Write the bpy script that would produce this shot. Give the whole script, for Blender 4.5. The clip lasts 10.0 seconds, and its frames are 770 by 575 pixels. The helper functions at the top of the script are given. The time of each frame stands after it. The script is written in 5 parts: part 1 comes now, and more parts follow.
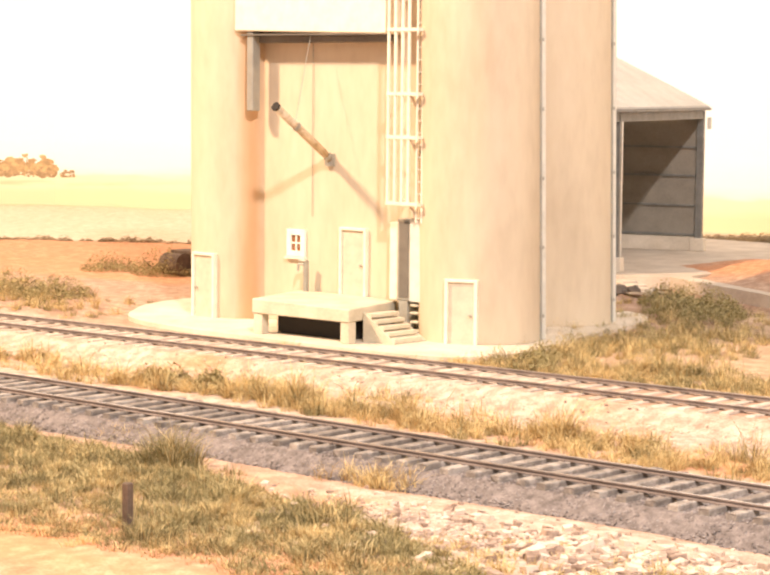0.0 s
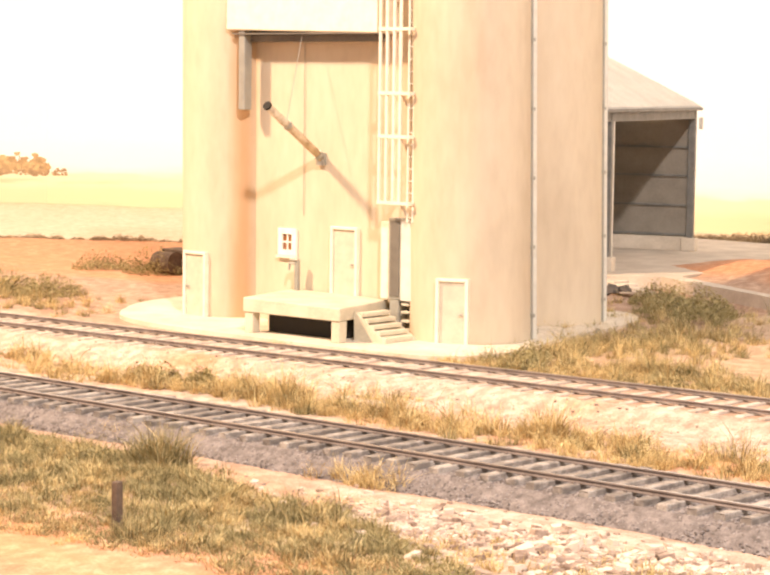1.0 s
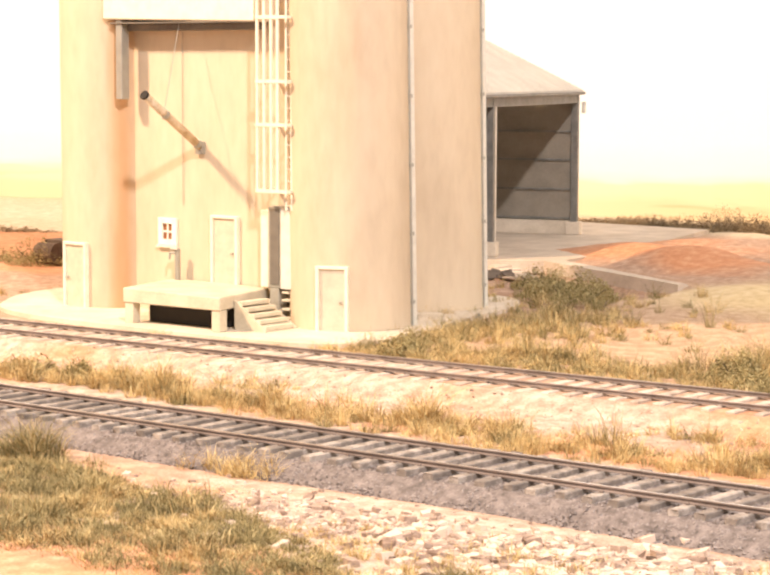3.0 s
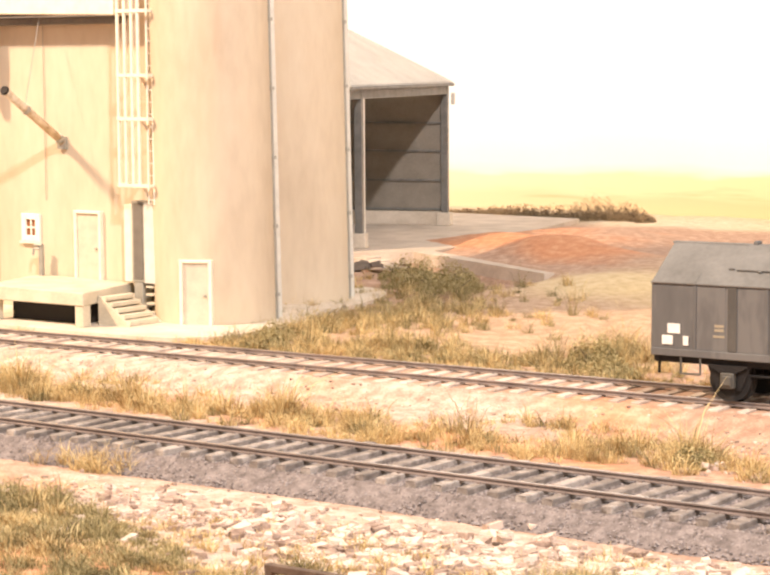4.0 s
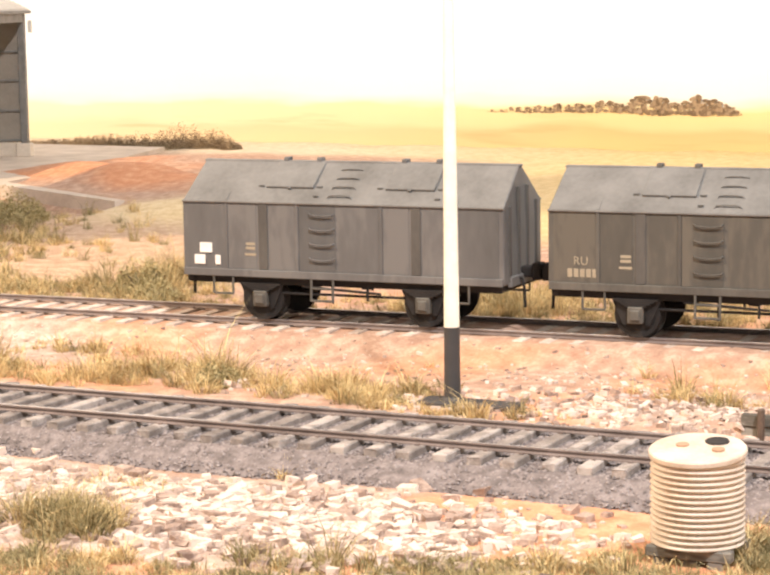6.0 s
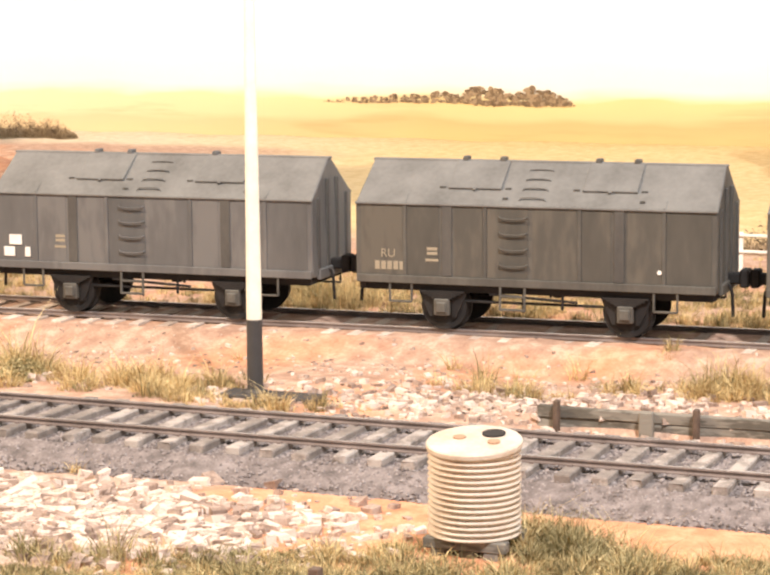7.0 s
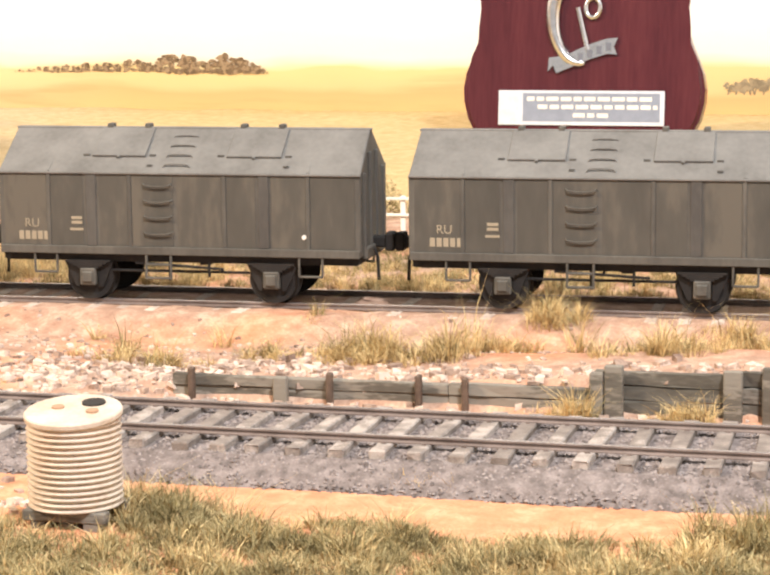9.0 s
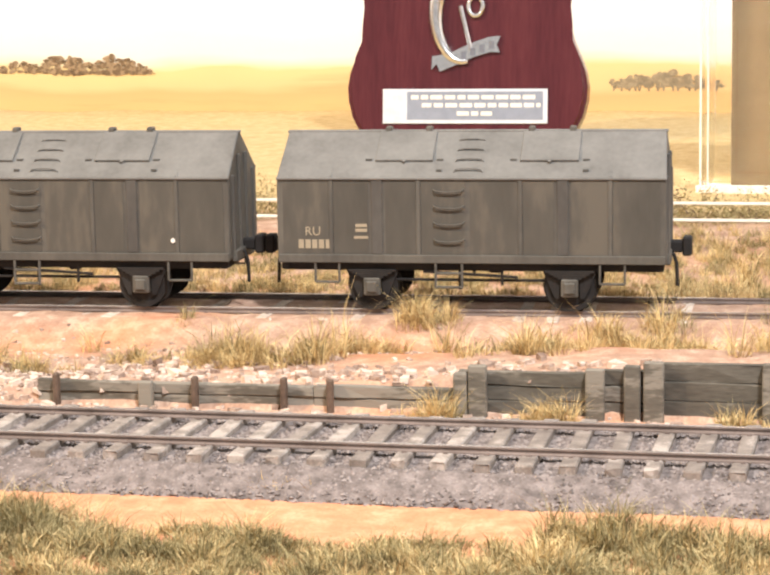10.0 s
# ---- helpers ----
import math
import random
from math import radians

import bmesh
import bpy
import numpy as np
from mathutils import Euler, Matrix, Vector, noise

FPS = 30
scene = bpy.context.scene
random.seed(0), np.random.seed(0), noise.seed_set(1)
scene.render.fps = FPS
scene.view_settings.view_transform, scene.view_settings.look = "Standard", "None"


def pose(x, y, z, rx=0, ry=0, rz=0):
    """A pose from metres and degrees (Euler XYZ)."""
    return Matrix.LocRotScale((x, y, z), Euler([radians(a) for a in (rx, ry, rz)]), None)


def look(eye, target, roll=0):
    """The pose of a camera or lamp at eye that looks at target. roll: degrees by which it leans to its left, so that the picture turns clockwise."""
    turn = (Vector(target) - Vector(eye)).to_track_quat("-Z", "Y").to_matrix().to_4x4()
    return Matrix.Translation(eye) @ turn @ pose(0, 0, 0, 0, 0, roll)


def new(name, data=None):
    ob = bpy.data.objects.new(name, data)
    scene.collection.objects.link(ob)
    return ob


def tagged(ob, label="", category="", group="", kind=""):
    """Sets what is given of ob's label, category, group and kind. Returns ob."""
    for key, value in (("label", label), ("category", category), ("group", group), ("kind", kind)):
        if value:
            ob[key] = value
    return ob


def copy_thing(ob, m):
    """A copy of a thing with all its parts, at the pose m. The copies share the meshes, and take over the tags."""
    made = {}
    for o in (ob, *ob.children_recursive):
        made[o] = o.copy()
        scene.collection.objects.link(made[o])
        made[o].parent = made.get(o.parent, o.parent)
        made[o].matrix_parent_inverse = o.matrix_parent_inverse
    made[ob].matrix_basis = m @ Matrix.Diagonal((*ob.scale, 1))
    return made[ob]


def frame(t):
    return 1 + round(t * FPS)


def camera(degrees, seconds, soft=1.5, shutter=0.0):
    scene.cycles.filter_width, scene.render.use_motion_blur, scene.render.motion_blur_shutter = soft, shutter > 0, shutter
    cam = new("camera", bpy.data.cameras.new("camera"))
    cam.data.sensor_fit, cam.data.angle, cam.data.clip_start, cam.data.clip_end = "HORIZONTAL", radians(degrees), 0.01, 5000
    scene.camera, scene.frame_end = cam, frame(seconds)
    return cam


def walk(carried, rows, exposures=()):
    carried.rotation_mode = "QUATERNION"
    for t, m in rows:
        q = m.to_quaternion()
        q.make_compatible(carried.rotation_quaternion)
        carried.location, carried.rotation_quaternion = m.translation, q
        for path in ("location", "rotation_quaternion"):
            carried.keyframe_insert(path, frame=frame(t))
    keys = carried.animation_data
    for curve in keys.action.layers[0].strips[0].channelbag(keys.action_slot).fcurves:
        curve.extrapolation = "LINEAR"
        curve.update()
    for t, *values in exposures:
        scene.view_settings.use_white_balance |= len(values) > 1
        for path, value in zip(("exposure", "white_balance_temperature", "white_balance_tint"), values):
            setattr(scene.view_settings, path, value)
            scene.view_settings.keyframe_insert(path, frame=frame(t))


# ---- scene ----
cam = camera(20.047, 10.0, soft=2.45)
PATH = [  # seconds, x, y, z, tilt, roll, heading
    (0.0, 0.06203, -0.33478, 0.07246, -5.317, 0.587, 41.230),
    (0.5, 0.06233, -0.33502, 0.07255, -5.342, 0.882, 41.183),
    (1.0, 0.06286, -0.33488, 0.07260, -5.343, 0.741, 41.040),
    (1.5, 0.06292, -0.33430, 0.07256, -5.327, 0.489, 40.918),
    (2.0, 0.06429, -0.33348, 0.07258, -5.481, 0.232, 40.256),
    (2.2, 0.06481, -0.33326, 0.07286, -5.611, 0.474, 39.843),
    (3.3, 0.06853, -0.33107, 0.07349, -5.703, -0.020, 37.689),
    (3.5, 0.06914, -0.33045, 0.07364, -5.728, -0.043, 37.142),
    (4.0, 0.07401, -0.32865, 0.07311, -5.890, -0.344, 35.382),
    (4.5, 0.07710, -0.32388, 0.07147, -6.605, -0.668, 32.990),
    (5.0, 0.08053, -0.31823, 0.06975, -7.297, -0.809, 30.381),
    (5.5, 0.08476, -0.31400, 0.06914, -7.456, -0.954, 27.865),
    (6.0, 0.08909, -0.31076, 0.06860, -7.676, -0.874, 25.741),
    (6.2, 0.09109, -0.31000, 0.06880, -7.837, -0.838, 24.958),
    (7.3, 0.10098, -0.30640, 0.06953, -8.112, -0.699, 20.869),
    (7.5, 0.10235, -0.30493, 0.06944, -8.269, -1.040, 20.152),
    (8.0, 0.10686, -0.30228, 0.06825, -8.683, -1.030, 18.561),
    (8.5, 0.10975, -0.30057, 0.06767, -8.896, -0.799, 17.126),
    (9.0, 0.11420, -0.30005, 0.06835, -8.899, -0.634, 14.929),
    (9.5, 0.11782, -0.29972, 0.06905, -8.978, -0.765, 13.506),
    (10.0, 0.12087, -0.29850, 0.06905, -9.005, -1.009, 12.417),
]
walk(cam, [(t, pose(x, y, z, 0, 0, h) @ pose(0, 0, 0, 90 + tilt, 0, 0) @ pose(0, 0, 0, 0, 0, roll))
           for t, x, y, z, tilt, roll, h in PATH],
     [(0.0, -0.05, 7000, 12), (3.5, -0.06, 6850, 12), (5.0, -0.05, 6450, 10), (7.3, -0.1, 6350, 8), (10.0, -0.1, 6250, 6)])

MM = 0.001          # a model railway: all sizes below are in millimetres

# ---------------------------------------------------------------- light
world = bpy.data.worlds.new("room")
world.use_nodes = True
world.node_tree.nodes["Background"].inputs[0].default_value = (1.0, 0.925, 0.90, 1)
world.node_tree.nodes["Background"].inputs[1].default_value = 0.6
scene.world = world


def show_lamp(x, y, z, tx, ty, watts, size, colour):
    data = bpy.data.lights.new("exhibition_lamp", "AREA")
    data.shape, data.size, data.energy, data.color = "DISK", size * MM, watts, colour
    lamp = new("exhibition_lamp", data)
    lamp.matrix_world = look((x * MM, y * MM, z * MM), (tx * MM, ty * MM, 0))
    return lamp


show_lamp(-800, -380, 720, -430, 150, 17.6, 70, (1.0, 0.738, 0.525))
show_lamp(330, -410, 720, 0, 110, 13.0, 60, (1.0, 0.955, 1.0))


# ---------------------------------------------------------------- materials
def material(name, colours, size=2.0, fine=0.4, rough=0.8, bump=0.3, metal=0.0, island=0.0, stretch=(1, 1, 1), ior=1.45):
    """Two scales of noise over a ramp of colours; sizes in millimetres."""
    m = bpy.data.materials.new(name)
    m.use_nodes = True
    nt = m.node_tree
    bsdf = nt.nodes["Principled BSDF"]
    geo = nt.nodes.new("ShaderNodeNewGeometry")
    mapping = nt.nodes.new("ShaderNodeMapping")
    mapping.inputs["Scale"].default_value = stretch
    nt.links.new(geo.outputs["Position"], mapping.inputs[0])
    big, small = nt.nodes.new("ShaderNodeTexNoise"), nt.nodes.new("ShaderNodeTexNoise")
    for node, s, d in ((big, size, 4), (small, fine, 5)):
        nt.links.new(mapping.outputs[0], node.inputs["Vector"])
        node.inputs["Scale"].default_value = 1 / (s * MM)
        node.inputs["Detail"].default_value = d
    mix = nt.nodes.new("ShaderNodeMath")
    mix.operation = "MULTIPLY_ADD"
    nt.links.new(small.outputs[0], mix.inputs[0])
    mix.inputs[1].default_value = 0.45
    nt.links.new(big.outputs[0], mix.inputs[2])
    shift = nt.nodes.new("ShaderNodeMath")
    shift.operation = "MULTIPLY_ADD"
    info = nt.nodes.new("ShaderNodeObjectInfo")
    isl = geo.outputs["Random Per Island"] if island < 0 else info.outputs["Random"]
    nt.links.new(isl, shift.inputs[0])
    shift.inputs[1].default_value = abs(island)
    nt.links.new(mix.outputs[0], shift.inputs[2])
    ramp = nt.nodes.new("ShaderNodeValToRGB")
    low, high = 0.48 + 0.2 * abs(island), 0.98 + 0.8 * abs(island)
    for i, c in enumerate(colours):
        at = low + (high - low) * i / max(1, len(colours) - 1)
        at = min(1.0, at)
        e = ramp.color_ramp.elements[i] if i < 2 else ramp.color_ramp.elements.new(at)
        e.position, e.color = at, (*c, 1)
    nt.links.new(shift.outputs[0], ramp.inputs[0])
    nt.links.new(ramp.outputs[0], bsdf.inputs["Base Color"])
    bsdf.inputs["Roughness"].default_value = rough
    bsdf.inputs["Metallic"].default_value = metal
    bsdf.inputs["IOR"].default_value = ior
    if bump:
        b = nt.nodes.new("ShaderNodeBump")
        b.inputs["Strength"].default_value = bump
        b.inputs["Distance"].default_value = fine * 0.5 * MM
        nt.links.new(small.outputs[0], b.inputs["Height"])
        nt.links.new(b.outputs[0], bsdf.inputs["Normal"])
    return m


def plain(name, c, rough=0.6, metal=0.0):
    return material(name, [tuple(v * 0.88 for v in c), tuple(min(1, v * 1.08) for v in c)], 3, 0.5, rough, 0.1, metal)


M_CONC = material("weathered_concrete", [(0.525, 0.425, 0.30), (0.61, 0.505, 0.363), (0.655, 0.56, 0.415)], 30, 3.0, 0.85, 0.12, stretch=(1, 1, 0.35))
M_SLAB = material("concrete_slab", [(0.55, 0.47, 0.36), (0.76, 0.67, 0.54)], 9, 1.0, 0.9, 0.25)
M_PLAT = material("loading_platform_concrete", [(0.50, 0.44, 0.32), (0.70, 0.63, 0.48)], 8, 0.8, 0.9, 0.2)
M_CREAM = plain("cream_paint", (0.80, 0.74, 0.60), 0.55)
M_WHITE = plain("white_paint", (0.84, 0.80, 0.70), 0.5)
M_DOOR = plain("pale_door_paint", (0.60, 0.525, 0.405), 0.6)
# near-black that paints the shade inside openings and under the platform
M_DARK = plain("painted_void_shade", (0.03, 0.025, 0.02), 0.9)
M_PIPE = plain("galvanised_pipe", (0.36, 0.35, 0.30), 0.45, 0.3)
M_STRIP = plain("pale_grey_channel", (0.66, 0.64, 0.56), 0.5, 0.0)
M_CAB = material("grey_cabinet_steel", [(0.28, 0.26, 0.21), (0.42, 0.40, 0.33)], 4, 0.5, 0.5, 0.1)
M_RUSTPIPE = material("weathered_spout", [(0.30, 0.20, 0.11), (0.55, 0.44, 0.29), (0.68, 0.58, 0.42)], 3, 0.6, 0.6, 0.2)
M_ROOF = material("pale_corrugated_roof", [(0.42, 0.41, 0.375), (0.56, 0.55, 0.50)], 14, 1.5, 0.5, 0.1)
# dark colour that paints the shade below the overhang
M_SOFFIT = material("painted_soffit_shade", [(0.12, 0.105, 0.085), (0.20, 0.18, 0.145)], 10, 1.0, 0.6, 0.1)
M_SHED = material("shed_steel", [(0.21, 0.185, 0.145), (0.30, 0.265, 0.21)], 10, 1.0, 0.6, 0.1)
M_SHEDFRAME = material("shed_frame_steel", [(0.13, 0.128, 0.112), (0.23, 0.222, 0.20)], 5, 0.7, 0.5, 0.1)
M_RAIL = material("rusty_rail", [(0.15, 0.115, 0.095), (0.29, 0.23, 0.195)], 6, 0.4, 0.6, 0.2, 0.2)
M_RAILTOP = material("worn_rail_head", [(0.40, 0.35, 0.31), (0.72, 0.68, 0.63)], 40, 2.0, 0.25, 0.05, 0.7)
M_SLEEP = material("grey_timber_sleeper", [(0.14, 0.115, 0.094), (0.255, 0.216, 0.18), (0.42, 0.365, 0.31)], 3, 0.35, 0.9, 0.4, island=0.22)
M_SLEEP2 = material("dusty_siding_sleeper", [(0.36, 0.275, 0.21), (0.52, 0.425, 0.34), (0.66, 0.56, 0.45)], 3, 0.4, 0.9, 0.4, island=0.25)
M_BALLAST = material("grey_ballast", [(0.10, 0.083, 0.073), (0.195, 0.162, 0.143), (0.30, 0.255, 0.228)], 2.2, 0.4, 0.95, 0.9)
M_BSTONE = material("ballast_stones", [(0.10, 0.083, 0.073), (0.19, 0.158, 0.14), (0.30, 0.257, 0.23)], 5, 0.4, 0.95, 0.3, island=-0.5)
M_STONE = material("pale_rubble", [(0.19, 0.125, 0.09), (0.46, 0.345, 0.262), (0.655, 0.525, 0.42)], 3, 0.5, 0.9, 0.4, island=-0.5)
M_GRASS = material("dry_yellow_grass", [(0.27, 0.17, 0.065), (0.50, 0.35, 0.14), (0.72, 0.555, 0.27)], 6, 1.0, 0.8, 0, island=-0.5)
M_OLIVE = material("olive_grass", [(0.115, 0.092, 0.036), (0.235, 0.190, 0.078), (0.40, 0.325, 0.150)], 6, 1.0, 0.8, 0, island=-0.5)
M_SCRUB = material("grey_green_scrub", [(0.18, 0.14, 0.055), (0.32, 0.255, 0.105), (0.45, 0.37, 0.175)], 4, 0.8, 0.85, 0, island=-0.5)
M_DRYSCRUB = material("dry_brown_scrub", [(0.15, 0.10, 0.055), (0.27, 0.19, 0.105), (0.40, 0.30, 0.17)], 4, 0.8, 0.85, 0, island=-0.5)
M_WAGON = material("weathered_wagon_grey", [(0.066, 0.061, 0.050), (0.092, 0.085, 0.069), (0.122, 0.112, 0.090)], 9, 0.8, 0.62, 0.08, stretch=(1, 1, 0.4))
M_WROOF = material("paler_wagon_roof", [(0.125, 0.120, 0.105), (0.165, 0.159, 0.141), (0.20, 0.193, 0.171)], 7, 1.0, 0.6, 0.08)
M_UNDER = material("grimy_underframe", [(0.008, 0.007, 0.006), (0.024, 0.020, 0.016)], 3, 0.4, 0.8, 0.2)
M_AXLE = material("dusty_axlebox", [(0.065, 0.060, 0.048), (0.125, 0.116, 0.094)], 2, 0.3, 0.7, 0.2)
M_LABEL = plain("cream_lettering", (0.33, 0.28, 0.19), 0.7)
# whitened metal colour that paints the plate's glare
M_PLATE = plain("glare_white_plate", (0.80, 0.84, 0.90), 0.22, 0.3)
M_PANEL = material("weathered_side_panel", [(0.056, 0.052, 0.041), (0.082, 0.075, 0.059), (0.112, 0.099, 0.075)], 11, 1.6, 0.62, 0.05, island=0.3, stretch=(1, 1, 0.3))
M_PANEL_LIGHTER = material("lighter_grey_side_panel", [(0.084, 0.082, 0.075), (0.118, 0.114, 0.105), (0.150, 0.144, 0.130)], 11, 1.6, 0.6, 0.05, island=0.3, stretch=(1, 1, 0.3))
M_STAKE = material("sooty_wagon_stake", [(0.058, 0.053, 0.045), (0.082, 0.076, 0.064), (0.10, 0.093, 0.078)], 9, 0.8, 0.65, 0.08, stretch=(1, 1, 0.4))
M_APRON = material("grey_concrete_apron", [(0.47, 0.39, 0.30), (0.66, 0.57, 0.46)], 12, 1.2, 0.9, 0.25)
M_TANK = material("cream_corrugated_iron", [(0.48, 0.37, 0.26), (0.60, 0.50, 0.38), (0.68, 0.59, 0.47)], 5, 0.6, 0.55, 0.08)
M_TIMBER = material("weathered_grey_timber", [(0.066, 0.058, 0.044), (0.130, 0.115, 0.088), (0.235, 0.210, 0.165)], 4, 0.5, 0.9, 0.4, island=0.35, stretch=(0.25, 1, 1))
M_BROWN = material("dark_brown_timber", [(0.07, 0.045, 0.03), (0.16, 0.11, 0.075)], 3, 0.5, 0.8, 0.3)
M_POLEBLK = plain("black_paint", (0.055, 0.05, 0.045), 0.6)
M_POLE = plain("warm_white_pole_paint", (0.88, 0.83, 0.66), 0.5)
M_SHIELD = material("varnished_red_mahogany", [(0.052, 0.010, 0.014), (0.080, 0.016, 0.021), (0.105, 0.024, 0.028)], 40, 4, 0.22, 0.02, stretch=(4, 1, 0.4))
M_SILVER = plain("silver_metal", (0.75, 0.75, 0.74), 0.22, 1.0)
M_PLATE_GREY = plain("unglared_plate_grey", (0.38, 0.42, 0.50), 0.25, 0.4)
M_INK = plain("engraved_grey", (0.16, 0.17, 0.20), 0.4)
M_CARD = material("tan_card", [(0.15, 0.10, 0.045), (0.19, 0.13, 0.06)], 20, 2, 0.7, 0.02)
M_LINE = plain("brown_ink", (0.17, 0.10, 0.04), 0.7)

M_GLASS = bpy.data.materials.new("clear_acrylic")
M_GLASS.use_nodes = True
g = M_GLASS.node_tree.nodes["Principled BSDF"]
g.inputs["Base Color"].default_value = (0.96, 0.97, 0.97, 1)
g.inputs["Transmission Weight"].default_value = 1.0
g.inputs["Roughness"].default_value = 0.03
g.inputs["IOR"].default_value = 1.2


# ---------------------------------------------------------------- builders
def emesh(name, bm, mat):
    me = bpy.data.meshes.new(name)
    bmesh.ops.recalc_face_normals(bm, faces=bm.faces)
    bmesh.ops.scale(bm, vec=(MM, MM, MM), verts=bm.verts)
    bm.to_mesh(me)
    bm.free()
    for m in (mat if isinstance(mat, (list, tuple)) else [mat]):
        me.materials.append(m)
    return me


def part(name, bm, mat, parent=None, label="", smooth=False, at=None):
    me = emesh(name, bm, mat)
    if smooth:
        for p in me.polygons:
            p.use_smooth = True
    ob = new(name, me)
    ob.parent = parent
    if at:
        ob.location = [v * MM for v in at]
    return tagged(ob, label)


def thing(name, label, category, x=0, y=0, z=0, rz=0, group="", kind=""):
    ob = new(name)
    ob.empty_display_size = 0.005
    ob.matrix_basis = pose(x * MM, y * MM, z * MM, 0, 0, rz)
    return tagged(ob, label, category, group, kind)


def box(bm, x0, y0, z0, x1, y1, z1, bevel=0.0):
    r = bmesh.ops.create_cube(bm, size=1.0)
    vs = r["verts"]
    for v in vs:
        v.co = Vector((x0 + (v.co.x + 0.5) * (x1 - x0), y0 + (v.co.y + 0.5) * (y1 - y0), z0 + (v.co.z + 0.5) * (z1 - z0)))
    if bevel:
        es = list({e for v in vs for e in v.link_edges})
        bmesh.ops.bevel(bm, geom=es, offset=bevel, segments=1, affect="EDGES")
    return bm


def boxes(*rows, bevel=0.0):
    bm = bmesh.new()
    for r in rows:
        box(bm, *r, bevel=bevel)
    return bm


def rod(bm, a, b, r, n=8, r2=None):
    a, b = Vector(a), Vector(b)
    d = b - a
    m = Matrix.Translation((a + b) / 2) @ d.to_track_quat("Z", "Y").to_matrix().to_4x4()
    bmesh.ops.create_cone(bm, cap_ends=True, segments=n, radius1=r, radius2=r if r2 is None else r2, depth=d.length, matrix=m)
    return bm


def rods(rows, r, n=6):
    bm = bmesh.new()
    for a, b in rows:
        rod(bm, a, b, r, n)
    return bm


def tube(path, radii, n=8, closed=False):
    """One connected tube of changing thickness along a path."""
    bm = bmesh.new()
    path = [Vector(p) for p in path]
    rings = []
    for i, p in enumerate(path):
        ahead = path[(i + 1) % len(path)] if closed or i + 1 < len(path) else p
        behind = path[i - 1] if closed or i else p
        along = (ahead - behind).normalized()
        u = along.cross(Vector((0, 1, 0))).normalized()
        v = u.cross(along)
        rings.append([bm.verts.new(p + radii[i] * (u * math.cos(2 * math.pi * k / n) + v * math.sin(2 * math.pi * k / n))) for k in range(n)])
    pairs = list(zip(rings, rings[1:])) + ([(rings[-1], rings[0])] if closed else [])
    for a, b in pairs:
        for k in range(n):
            bm.faces.new((a[k], a[(k + 1) % n], b[(k + 1) % n], b[k]))
    if not closed:
        bm.faces.new(rings[0][::-1])
        bm.faces.new(rings[-1])
    return bm


def lathe(bm, profile, n=32, cx=0, cy=0):
    """Turns a profile of (radius, height) round the z axis."""
    rings = [[bm.verts.new((cx + r * math.cos(2 * math.pi * i / n), cy + r * math.sin(2 * math.pi * i / n), z)) for i in range(n)] for r, z in profile]
    for a, b in zip(rings, rings[1:]):
        for i in range(n):
            bm.faces.new((a[i], a[(i + 1) % n], b[(i + 1) % n], b[i]))
    bm.faces.new(rings[0][::-1])
    bm.faces.new(rings[-1])
    return bm


def prism(bm, outline, axis, a, b):
    """Pushes a 2D outline out along an axis."""
    def place(p, v):
        return {"x": (v, p[0], p[1]), "y": (p[0], v, p[1]), "z": (p[0], p[1], v)}[axis]
    lo, hi = [bm.verts.new(place(p, a)) for p in outline], [bm.verts.new(place(p, b)) for p in outline]
    n = len(outline)
    for i in range(n):
        bm.faces.new((lo[i], lo[(i + 1) % n], hi[(i + 1) % n], hi[i]))
    bm.faces.new(lo[::-1])
    bm.faces.new(hi)
    return bm


def raw(name, verts, faces, mat, label="", category="", kind="", parent=None):
    me = bpy.data.meshes.new(name)
    me.from_pydata([(x * MM, y * MM, z * MM) for x, y, z in verts], [], faces)
    me.materials.append(mat)
    ob = new(name, me)
    ob.parent = parent
    return tagged(ob, label, category, "", kind)


# ---------------------------------------------------------------- ground
def smooth(a, b, v):
    t = max(0.0, min(1.0, (v - a) / (b - a)))
    return t * t * (3 - 2 * t)


SIDING_Y, SIDING_RISE, SIDING_TURN = 108.7, 0.04388, 2.513     # the siding runs slightly askew


def siding(x):
    return SIDING_Y + SIDING_RISE * x


def spoil(x, y):
    """A long heap of red earth: its height and how red it is."""
    u, v = ((x + 457) * 0.883 - (y - 470) * 0.469) / 150, (x + 457) * 0.469 + (y - 470) * 0.883
    along = smooth(-0.15, 0.35, u) * smooth(1.3, 0.75, u)
    wide = 34 if v < 0 else 16
    crest = max(0.0, 1 - (v / wide) ** 2) ** 2
    return 4.2 * along * crest, along * smooth(-50, -10, v) * smooth(26, 8, v)


